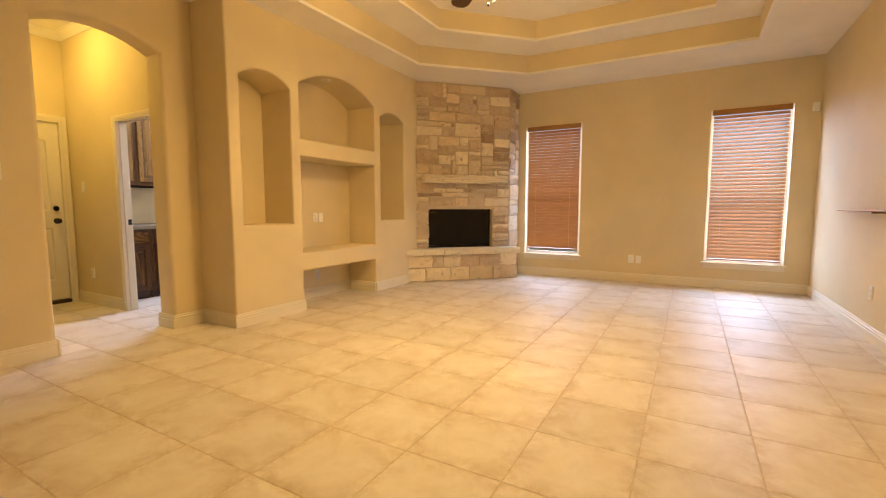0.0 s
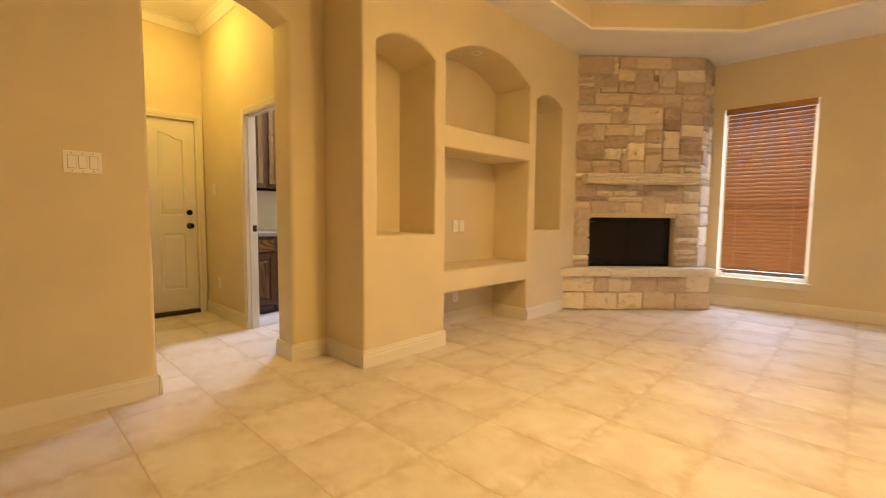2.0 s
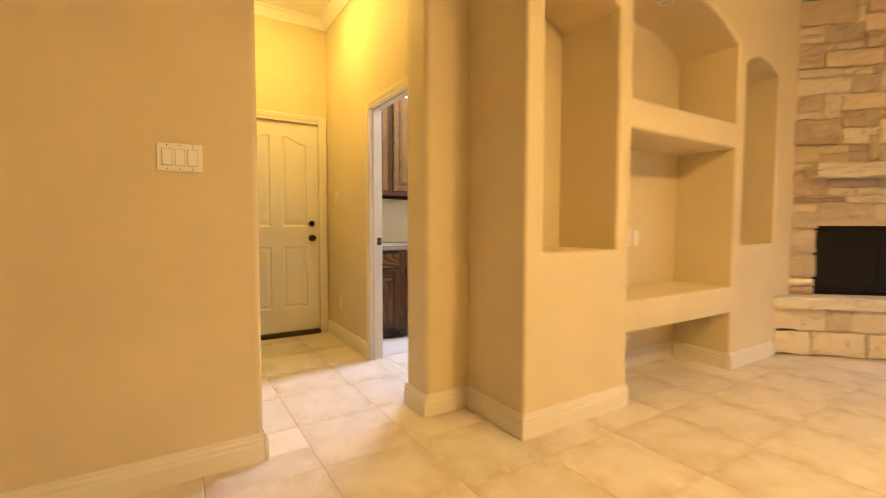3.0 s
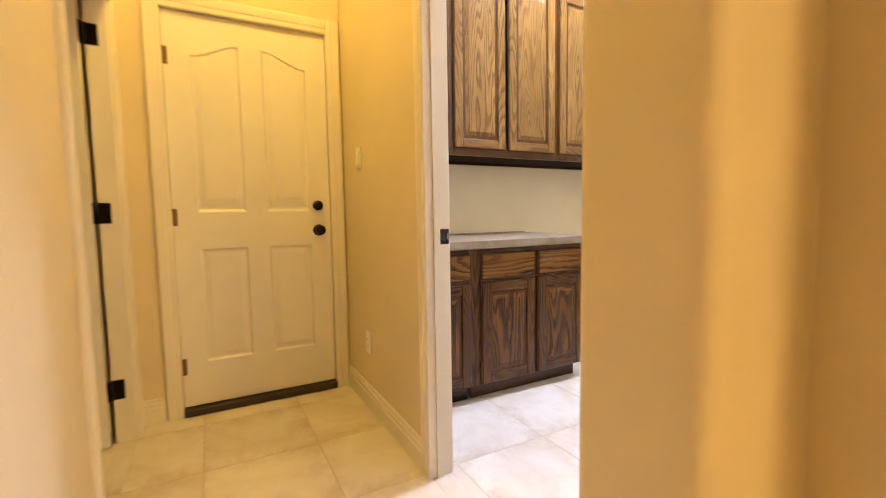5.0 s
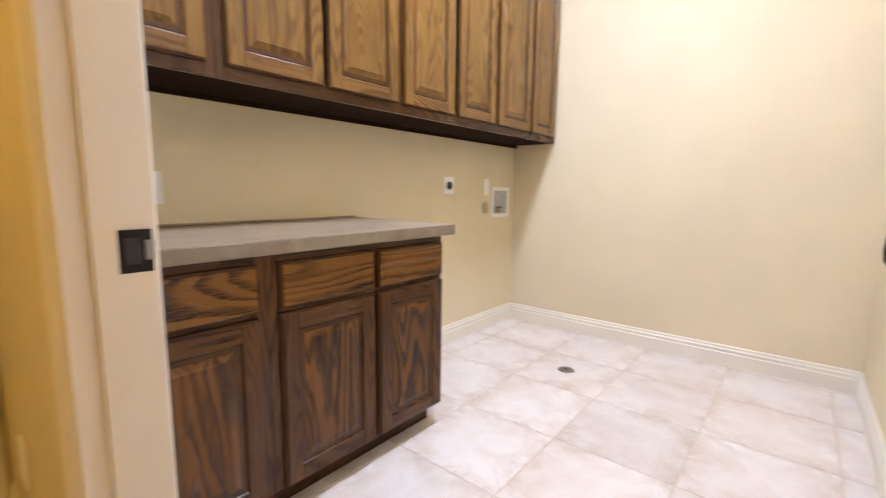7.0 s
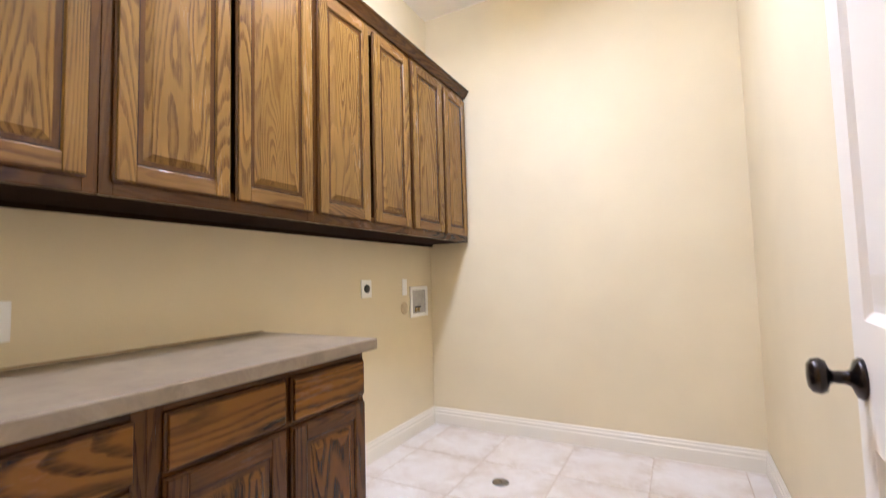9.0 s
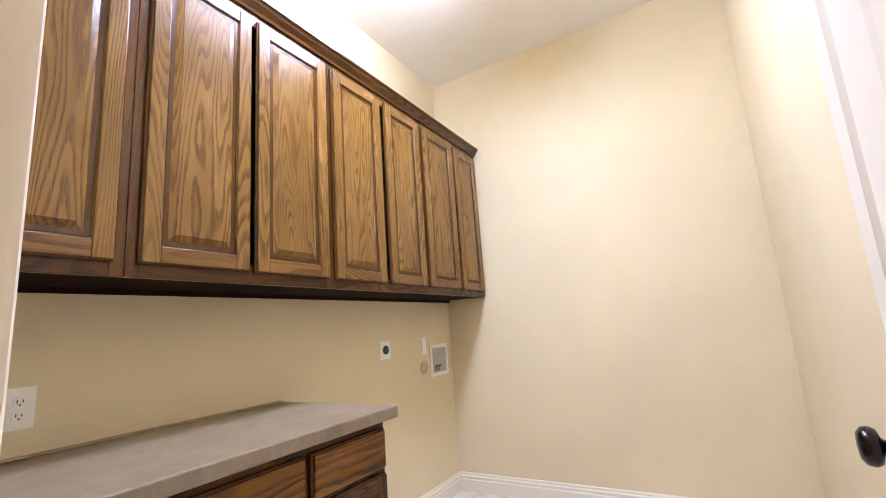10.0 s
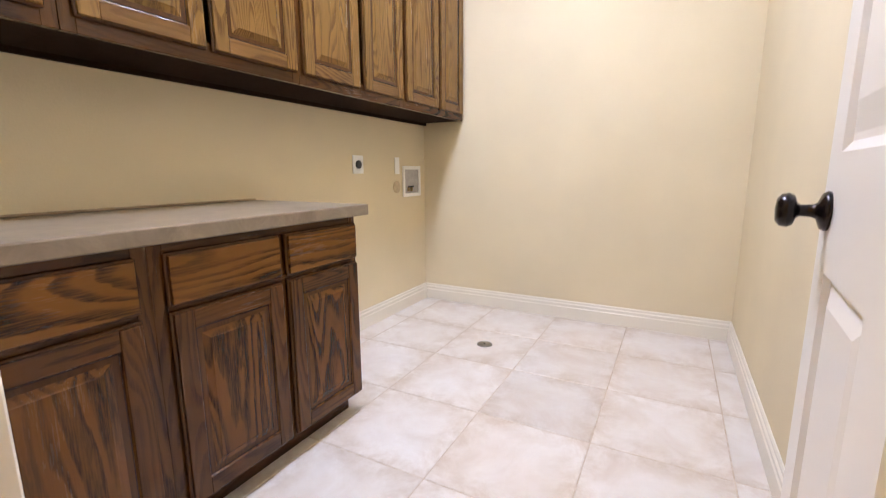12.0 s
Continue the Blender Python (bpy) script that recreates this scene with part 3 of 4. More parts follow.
# Frame and black panels added to fill the open firebox with its dark.
screen = part("fire_screen", boxes((OX0 + 0.012, OX0 + 0.04, 0.125, 0.14, OZ0 + 0.005, OZ1 - 0.004), (OX1 - 0.04, OX1 - 0.012, 0.125, 0.14, OZ0 + 0.005, OZ1 - 0.004), (OX0 + 0.04, OX1 - 0.04, 0.125, 0.14, OZ1 - 0.05, OZ1 - 0.004), (OX0 + 0.04, OX1 - 0.04, 0.125, 0.14, OZ0 + 0.005, OZ0 + 0.03)), IRON, fireplace, "added black iron frame round the dark panels")
for a, b in ((OX0 + 0.04, (OX0 + OX1) / 2), ((OX0 + OX1) / 2, OX1 - 0.04)):
    part("glass_door", boxes((a + 0.002, b - 0.002, 0.130, 0.135, OZ0 + 0.032, OZ1 - 0.052)), FIRE_DARK, screen, "added glossy black panel standing in for the open firebox's dark")


def stone_mesh(w, h, d, rng, rough=0.008):
    """A hewn block, w wide and h high, its face proud by d with uneven edges. Local: x, z centred, -y out."""
    bm = bmesh.new()
    nx, nz = (4 if w > 0.2 else 3), (3 if h > 0.12 else 2)
    grid = []
    for j in range(nz + 1):
        row = []
        for i in range(nx + 1):
            u, v = i / nx, j / nz
            rim = i in (0, nx) or j in (0, nz)
            x, z = (u - 0.5) * w, (v - 0.5) * h
            if rim:
                x += rng.uniform(-0.008, 0.008) - (0.004 if i == nx else -0.004 if i == 0 else 0)
                z += rng.uniform(-0.008, 0.008) - (0.004 if j == nz else -0.004 if j == 0 else 0)
            y = -d + (rng.uniform(0.008, 0.016) if rim else rng.uniform(-rough, rough))
            row.append(bm.verts.new((x, y, z)))
        grid.append(row)
    for j in range(nz):
        for i in range(nx):
            bm.faces.new((grid[j][i], grid[j][i + 1], grid[j + 1][i + 1], grid[j + 1][i]))
    loop = grid[0] + [r[-1] for r in grid[1:-1]] + grid[-1][::-1] + [r[0] for r in grid[1:-1]][::-1]
    back = [bm.verts.new((v.co.x, 0.02, v.co.z)) for v in loop]
    for i in range(len(loop)):
        j = (i + 1) % len(loop)
        bm.faces.new((loop[i], back[i], back[j], loop[j]))
    return bm


def ashlar(rng, width, z0, z1, unit, skip, wmax=6, hmax=3):
    """Random ashlar: fills a grid with blocks of several sizes; yields x0, x1, z0, z1."""
    nx, nz = round(width / unit), round((z1 - z0) / unit)
    ux, uz = width / nx, (z1 - z0) / nz
    used = [[skip((i + 0.5) * ux, z0 + (j + 0.5) * uz) for i in range(nx)] for j in range(nz)]
    for j in range(nz):
        for i in range(nx):
            if used[j][i]:
                continue
            w, h = rng.choice((2, 3, 3, 4, 5, wmax)), rng.choice((1, 1, 2, 2, hmax))
            if h == 1:
                w = max(w, 3)
            w = max(w, h + 1)
            ww = 0
            while ww < w and i + ww < nx and not used[j][i + ww]:
                ww += 1
            if i + ww == nx - 1 and not used[j][nx - 1]:
                ww += 1
            hh = 1
            while hh < h and j + hh < nz and not any(used[j + hh][i:i + ww]):
                hh += 1
            for b in range(hh):
                for a in range(ww):
                    used[j + b][i + a] = True
            yield i * ux, (i + ww) * ux, z0 + j * uz, z0 + (j + hh) * uz


def lay(rng, blocks, m, parent, joint=0.010, depth=(0.02, 0.05)):
    for a, b, c, d in blocks:
        st = part("stone", stone_mesh(b - a - joint, d - c - joint, rng.uniform(*depth), rng), STONE, parent, at=m @ pose((a + b) / 2, 0, (c + d) / 2))


rng = random.Random(7)
lay(rng, ashlar(rng, FW, 0.505, CZ - 0.01, 0.072, lambda x, z: (OX0 - 0.01 < x < OX1 + 0.01 and z < OZ1 + 0.02)), pose(0, 0.035, 0), fireplace, 0.012)
# the side return towards the north wall, and the thin strip on the west wall
ret = FP.inverted() @ Matrix(((0, -1, 0, -2.53), (1, 0, 0, 6.79), (0, 0, 1, 0), (0, 0, 0, 1)))
part("return_core", boxes((0.0, 0.428, 0.0, 0.10, 0, CZ - 0.002)), MORTAR, fireplace, "sandy mortar bed", at=ret)
lay(rng, ashlar(rng, 0.426, 0.505, CZ - 0.01, 0.085, lambda x, z: False, 4, 3), ret, fireplace, depth=(0.02, 0.035))
# raised hearth: a box set out from the face, capped by thick slabs
HD, HX0, HX1, HT = 0.18, -0.20, 1.658, 0.503
part("hearth_core", boxes((HX0 + 0.22, HX1 - 0.04, -HD + 0.045, 0.034, 0, 0.41)), MORTAR, fireplace, "sandy mortar bed")
hb, x = [], HX0 + 0.012
for z0, z1 in ((0.004, 0.215), (0.215, 0.41)):
    x = HX0 + 0.012
    while x < HX1 - 0.04:
        w = rng.uniform(0.16, 0.42)
        e = min(x + w, HX1 - 0.02)
        if HX1 - 0.02 - e < 0.14:
            e = HX1 - 0.02
        hb.append((x, e, z0, z1))
        x = e
lay(rng, hb, pose(0, -HD + 0.05, 0), fireplace, depth=(0.025, 0.05))
x = HX0 + 0.006
for w in (0.60, 0.46, 0.40, 0.41):
    slab = boxes((0, w - 0.008, -HD - 0.02, 0.05, 0.41, HT))
    bmesh.ops.subdivide_edges(slab, edges=list(slab.edges), cuts=3, use_grid_fill=True)
    for v in slab.verts:
        v.co += Vector((0, rng.uniform(-0.006, 0.006), rng.uniform(-0.005, 0.003)))
    part("hearth_slab", slab, PALE, fireplace, "thick limestone cap slab", at=pose(x, 0, 0))
    x += w
mantel = boxes((0.088, 1.43, -0.20, 0.06, 1.515, 1.625))
bmesh.ops.subdivide_edges(mantel, edges=list(mantel.edges), cuts=9, use_grid_fill=True)
for v in mantel.verts:
    v.co += Vector((rng.uniform(-0.006, 0.006), rng.uniform(-0.010, 0.010), rng.uniform(-0.008, 0.008)))
part("mantel_shelf", mantel, PALE, fireplace, "rough-hewn limestone mantel slab")

# ---- ceiling fan ----
fan = thing("ceiling_fan", "dark bronze ceiling fan with walnut blades and a lit glass bowl", "ceiling fan", pose(-1.25, 3.0, 0))
part("canopy", lathe([(0.0, 3.55), (0.075, 3.55), (0.07, 3.50), (0.03, 3.46), (0.0, 3.46)]), BRONZE, fan, smooth=True)
part("downrod", lathe([(0.0, 3.47), (0.012, 3.47), (0.012, 2.99), (0.0, 2.99)], 12), BRONZE, fan)
part("motor", lathe([(0.0, 3.0), (0.06, 2.99), (0.13, 2.95), (0.145, 2.90), (0.14, 2.84), (0.09, 2.79), (0.07, 2.76), (0.0, 2.76)], 32), BRONZE, fan, smooth=True)
part("light_bowl", lathe([(0.0, 2.662), (0.07, 2.668), (0.150, 2.688), (0.215, 2.720), (0.24, 2.745), (0.07, 2.752), (0.0, 2.757)], 32), FAN_GLOW, fan, "lit frosted glass bowl", smooth=True)
for i in range(5):
    ang = radians(137 + 72 * i)
    m = Matrix.Rotation(ang, 4, "Z")
    arm = part("blade_arm", soft(boxes((0.12, 0.26, -0.018, 0.018, 2.842, 2.850)), 0.003), BRONZE, fan, at=m)
    bl = prism([(0.22, -0.055), (0.60, -0.072), (0.66, -0.05), (0.69, 0.0), (0.68, 0.045), (0.64, 0.072), (0.22, 0.055)], -0.004, 0.004)
    part("blade", bl, FANWOOD, fan, at=m @ pose(0, 0, 2.855, 11))
for dx, dy, zl in ((0.02, 0.05, 2.545), (-0.012, 0.03, 2.525)):
    ch = part("pull_chain", lathe([(0.0, 2.80), (0.0018, 2.80), (0.0018, zl), (0.0, zl)], 6), BRASS, fan, at=pose(dx + 0.06, dy - 0.15, 0))
    part("pull_knob", lathe([(0.0, zl + 0.014), (0.006, zl + 0.010), (0.009, zl), (0.006, zl - 0.010), (0.0, zl - 0.013)], 12), FANWOOD, ch, smooth=True)

# ---- hall and laundry lamps ----
def dome_light(x, y, z, label, lit):
    lamp = thing("flush_ceiling_light", label, "ceiling light", pose(x, y, z), "frosted dome lights")
    part("ring", lathe([(0.0, -0.002), (0.165, -0.002), (0.165, -0.03), (0.15, -0.04), (0.0, -0.04)], 32), BRONZE, lamp, smooth=True)
    part("dome", lathe([(0.15, -0.041), (0.143, -0.054), (0.11, -0.074), (0.06, -0.085), (0.0, -0.088)], 32), lit, lamp, "lit frosted glass dome", smooth=True)
    part("finial", lathe([(0.0, -0.087), (0.008, -0.091), (0.01, -0.099), (0.0, -0.108)], 12), BRONZE, lamp, smooth=True)


dome_light(-5.55, 1.80, HZ, "lit frosted glass dome on a bronze ring in the hall", HALL_GLOW)
# Two unseen domes added behind the start point to brighten south-facing walls.
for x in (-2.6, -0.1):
    dome_light(x, -1.35, CZ, "added frosted glass dome, out of view, as fill light from the south", FILL_GLOW)
lamp2 = thing("laundry_ceiling_light", "lit wraparound white diffuser lamp on the laundry ceiling", "ceiling light", pose(LAMP_X, LAMP_Y, LZ))
part("lamp_base", soft(boxes((-0.05, 0.05, -LAMP_L, LAMP_L, -0.105, -0.001)), 0.006), VINYL, lamp2, "white lamp base on the ceiling")


def oval_tube(y0, y1, a, b, z, capped):
    """A level tube of oval section along y."""
    bm = bmesh.new()
    rim = [[bm.verts.new((a * math.cos(math.pi * i / 12), y, z + b * math.sin(math.pi * i / 12))) for i in range(24)] for y in (y0, y1)]
    for i in range(24):
        j = (i + 1) % 24
        bm.faces.new((rim[0][i], rim[0][j], rim[1][j], rim[1][i]))
    if capped:
        bm.faces.new(rim[0])
        bm.faces.new(rim[1][::-1])
    return bm


part("diffuser", oval_tube(-LAMP_L, LAMP_L, 0.15, 0.06, -0.15, False), LAUNDRY_GLOW, lamp2, "lit white acrylic diffuser", smooth=True)
for y in (-LAMP_L - 0.018, LAMP_L + 0.001):
    part("end_cap", oval_tube(y, y + 0.017, 0.156, 0.066, -0.15, True), VINYL, lamp2, "white end cap")


# ---- doors ----
def knob(parent, m):
    """Rose, neck and knob turned about the way out of the door (local -y)."""
    turn = m @ pose(0, 0, 0, 90)
    k = part("knob", lathe([(0.0, 0.0), (0.033, 0.0), (0.034, 0.004), (0.030, 0.010), (0.014, 0.016), (0.011, 0.022), (0.010, 0.038), (0.014, 0.043), (0.026, 0.047), (0.030, 0.055), (0.028, 0.065), (0.020, 0.071), (0.0, 0.073)], 28), BRONZE, parent, "oil-rubbed bronze knob", at=turn, smooth=True)
    return k


def raised(bm, loop, face_y, deep=0.010, wide=0.028):
    """A moulded panel on a door face: a groove along the loop and a field raised again. loop in (x, z), counter-clockwise seen from -y."""
    n = len(loop)
    cx, cz = sum(p[0] for p in loop) / n, sum(p[1] for p in loop) / n
    w = max(p[0] for p in loop) - min(p[0] for p in loop)
    h = max(p[1] for p in loop) - min(p[1] for p in loop)

    def ring(inset, y):
        sx, sz = 1 - 2 * inset / w, 1 - 2 * inset / h
        return [bm.verts.new((cx + (x - cx) * sx, y, cz + (z - cz) * sz)) for x, z in loop]

    rings = [ring(0, face_y), ring(wide * 0.35, face_y + deep), ring(wide * 0.6, face_y + deep), ring(wide * 1.6, face_y + deep * 0.25)]
    for a, b in zip(rings, rings[1:]):
        for i in range(n):
            j = (i + 1) % n
            bm.faces.new((a[i], a[j], b[j], b[i]))
    bm.faces.new(rings[-1])
    return rings[0]


def door_panels(w, h, sx=0.115, mid=0.11, low=0.85, high=1.045):
    """Four moulded panels, the upper two under a swept top."""
    pw = (w - 2 * sx - mid) / 2
    out = []
    for k in range(2):
        x0 = sx + k * (pw + mid)
        x1 = x0 + pw
        out.append([(x0, 0.235), (x1, 0.235), (x1, low), (x0, low)])
        top = []
        for i in range(11):
            u = i / 10
            s = u if k == 0 else 1 - u
            z = h - 0.21 + 0.075 * (s * s * (3 - 2 * s))
            top.append((x0 + pw * u, z))
        out.append([(x0, high), (x1, high)] + top[::-1])
    return out


def panel_door(name, w, h, m, label, thick=0.035, layout=()):
    """A moulded panel door: local x from the hinge edge, z up, faces at y = 0 (out) and y = thick."""
    loops = door_panels(w, h, *layout)
    bm = bmesh.new()
    for side in (0, 1):
        b = bmesh.new()
        inner = [raised(b, lp, 0.0) for lp in loops]
        outer = [b.verts.new(p) for p in ((0, 0, 0), (w, 0, 0), (w, 0, h), (0, 0, h))]
        edges = [b.edges.new((outer[i], outer[(i + 1) % 4])) for i in range(4)]
        for r in inner:
            for i in range(len(r)):
                edges.append(b.edges.get((r[i], r[(i + 1) % len(r)])))
        bmesh.ops.triangle_fill(b, edges=edges, use_beauty=True)
        if side:
            for v in b.verts:
                v.co.y = thick - v.co.y
        me = bpy.data.meshes.new("tmp")
        b.to_mesh(me)
        b.free()
        bm.from_mesh(me)
        bpy.data.meshes.remove(me)
    v = [bm.verts.new(p) for p in ((0, 0, 0), (w, 0, 0), (w, 0, h), (0, 0, h), (0, thick, 0), (w, thick, 0), (w, thick, h), (0, thick, h))]
    for f in ((0, 1, 5, 4), (1, 2, 6, 5), (2, 3, 7, 6), (3, 0, 4, 7)):
        bm.faces.new([v[i] for i in f])
    bmesh.ops.remove_doubles(bm, verts=bm.verts, dist=0.0003)
    ob = link_mesh(name, bm, DOORP)
    ob.matrix_basis = m
    return tagged(ob, label, "door", kind="structure")


def hinge(parent, m, mat=None):
    """Two leaves and a knuckle; local z up, the leaf in the xz plane."""
    hg = part("hinge", soft(boxes((0.0, 0.042, -0.0025, 0.0, -0.045, 0.045)), 0.002), mat or BRONZE, parent, "dull bronze butt hinge", at=m)
    part("knuckle", lathe([(0.0, -0.048), (0.006, -0.047), (0.0065, 0.047), (0.0, 0.048)], 12), BRONZE, hg, at=pose(0.0, -0.006, 0), smooth=True)
    return hg


# garage door, shut: hinges towards the south
garage = panel_door("door_1", GY1 - GY0 - 0.006, GZ - 0.05, pose(HX - 0.012, GY0 + 0.003, 0.046, 0, 0, 90), "cream painted four-panel entry door with arched upper panels, shut")
for z in (0.22, 1.02, 1.84):
    hinge(garage, pose(-0.022, -0.001, z), simple("dull_brass_hinge", (0.16, 0.10, 0.05), 0.45, 0.5))
knob(garage, pose(GY1 - GY0 - 0.076, 0, 0.932))
dead = part("deadbolt", lathe([(0.0, 0.0), (0.030, 0.0), (0.030, 0.012), (0.026, 0.020), (0.0, 0.022)], 28), BRONZE, garage, "oil-rubbed bronze deadbolt", at=pose(GY1 - GY0 - 0.076, 0, 1.078, 90), smooth=True)
part("turn_piece", soft(boxes((-0.004, 0.004, -0.012, 0.012, 0.02, 0.034)), 0.002), BRONZE, dead)
structure("door_threshold", soft(boxes((HX - 0.09, HX + 0.03, GY0, GY1, 0.001, 0.040)), 0.006), RUBBER, "dark bronze threshold under the garage door", "threshold")

# laundry door, open into the room against the east wall
ANG = math.degrees(math.atan2(0.77, 0.068))
laundry_door = panel_door("door_2", 0.835, DZ - 0.012, pose(DX1 - 0.003, LS + 0.010, 0.008, 0, 0, ANG), "cream-white painted four-panel door, standing open", layout=(0.09, 0.13, 0.868, 1.064))
knob(laundry_door, pose(0.835 - 0.058, 0.035, 0.968, 0, 0, 180))
knob(laundry_door, pose(0.835 - 0.058, 0.0, 0.968))
part("latch_plate", soft(boxes((0.0, 0.002, -0.011, 0.011, -0.028, 0.028)), 0.0008), BRONZE, laundry_door, "dark latch plate", at=pose(0.8345, 0.0175, 0.968))
for z in (0.21, 1.125, 1.83):
    leaf = soft(prism([(0.003, -0.050), (0.022, -0.050), (0.031, -0.041), (0.031, 0.041), (0.022, 0.050), (0.003, 0.050)], -0.0025, 0.0), 0.0006)
    hg = part("hinge", leaf, BRONZE, laundry_door, "dark bronze hinge leaf with rounded corners", at=Matrix(((0, 0, 1, 0.0), (1, 0, 0, 0), (0, 1, 0, z), (0, 0, 0, 1))))
    part("knuckle", lathe([(0.0, -0.052), (0.0062, -0.051), (0.0062, 0.051), (0.0, 0.052)], 12), BRONZE, hg, at=Matrix(((1, 0, 0, 0.0), (0, 0, 1, 0), (0, -1, 0, -0.004), (0, 0, 0, 1))), smooth=True)
strike = tagged(link_mesh("strike_plate", soft(boxes((DX0 + 0.0005, DX0 + 0.003, LS - 0.040, LS + 0.003, 0.945, 1.005)), 0.001), BRONZE), "dark bronze strike plate let into the cream jamb", "strike plate")
part("latch_hole", boxes((DX0 + 0.0028, DX0 + 0.0034, LS - 0.030, LS - 0.012, 0.957, 0.993)), BLACK, strike, "black latch hole")
part("lip", soft(boxes((DX0 + 0.0028, DX0 + 0.0058, LS - 0.007, LS + 0.004, 0.962, 0.990)), 0.001), STEEL, strike, "steel lip, paler than the plate")

# side door in the hall, open into the next room
side_door = panel_door("door_3", 0.72, 2.02, pose(SX0 + 0.033, HS - 0.097, 0.010, 0, 0, -90), "cream painted panel door with black hinges, standing open")
for z in (0.26, 1.09, 1.88):
    hg = part("hinge", soft(boxes((-0.0005, 0.002, 0.0, 0.046, -0.047, 0.047)), 0.0008), BRONZE, side_door, "black butt hinge")
    hg.matrix_basis = side_door.matrix_basis.inverted() @ pose(SX0 + 0.0205, HS - 0.080, z)
    part("hinge_leaf", soft(boxes((0.010, 0.036, -0.017, -0.0145, -0.047, 0.047)), 0.0008), BRONZE, hg)
    part("knuckle", lathe([(0.0, -0.050), (0.0085, -0.049), (0.0085, 0.049), (0.0, 0.050)], 12), BRONZE, hg, at=pose(0.006, -0.008, 0), smooth=True)


# ---- laundry cabinets ----


def oak_door(parent, w, h, m, fw=0.060, t=0.022, panel=None):
    """Raised-panel door: stepped edge, two stiles, two rails, a raised panel. Local x along, z up, -y out; origin at the low left corner."""
    bm = bmesh.new()
    x0, x1, z0, z1 = fw, w - fw, fw, h - fw
    rings = []
    for ins, y in ((0.0, -t + 0.002), (0.004, -t + 0.010), (0.011, -t + 0.012), (0.040, -t + 0.003), (0.043, -t + 0.0012)):
        rings.append([bm.verts.new(p) for p in ((x0 + ins, y, z0 + ins), (x1 - ins, y, z0 + ins), (x1 - ins, y, z1 - ins), (x0 + ins, y, z1 - ins))])
    for a, b in zip(rings, rings[1:]):
        for i in range(4):
            j = (i + 1) % 4
            bm.faces.new((a[i], a[j], b[j], b[i]))
    bm.faces.new(rings[-1])
    d = part("door", bm, panel or OAK_V, parent, at=m)
    e = 0.006
    part("edge_profile", soft(boxes((0, w, -t + 0.009, 0, 0, h)), 0.006, 3), OAK_EDGE, d, "dark-stained stepped door edge")
    for x in (e, w - fw):
        part("stile", soft(boxes((x, x + fw - e, -t, -t + 0.0095, e, h - e)), 0.0035), BASE_V if panel else OAK_V, d)
    for z in (e, h - fw):
        part("rail", soft(boxes((fw, w - fw, -t + 0.0006, -t + 0.0095, z, z + fw - e)), 0.003), BASE_H if panel else OAK_H2, d)
    q = -t + 0.0080
    part("glaze_line", boxes((x0 + 0.001, x1 - 0.001, q, q + 0.0003, z0 + 0.0005, z0 + 0.0060), (x0 + 0.001, x1 - 0.001, q, q + 0.0003, z1 - 0.0060, z1 - 0.0005),
                             (x0 + 0.0005, x0 + 0.0060, q, q + 0.0003, z0, z1), (x1 - 0.0060, x1 - 0.0005, q, q + 0.0003, z0, z1)), OAK_DARK, d)
    return d


OAK_H2 = oak("stained_oak_rail_grain", 0, (0.165, 0.080, 0.022))
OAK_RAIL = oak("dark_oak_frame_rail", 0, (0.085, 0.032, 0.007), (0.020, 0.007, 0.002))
# Same stain as the wall cabinets; the darker tone is shade in the colour.
BASE_V = oak("shaded_base_oak_upright", 2, BASE_SHADED, BASE_SHADED_GRAIN, 26.0, 0.8)
BASE_H = oak("shaded_base_oak_level", 0, BASE_SHADED, BASE_SHADED_GRAIN, 26.0, 0.8)
OAK_DARK2 = oak("dark_toe_kick_oak", 0, (0.05, 0.02, 0.008), (0.014, 0.006, 0.003))
# Near-black colour carries the shade beneath the wall cabinets, nailing strip included.
UNDERSIDE = simple("shaded_matte_underside", (0.022, 0.010, 0.005), 0.95)
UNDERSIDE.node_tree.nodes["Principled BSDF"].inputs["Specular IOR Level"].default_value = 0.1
OAK_DARK = oak("dark_glaze", 0, (0.03, 0.012, 0.006), (0.015, 0.007, 0.004))

UF = -6.07   # upper cabinets: face frame; doors stand proud of it
UZ0, UZ1 = 1.416, 2.56
# local frame of the cabinet fronts: x along north, -y out to the east
def front(x, y, z):
    return pose(x, y, z, 0, 0, 90)


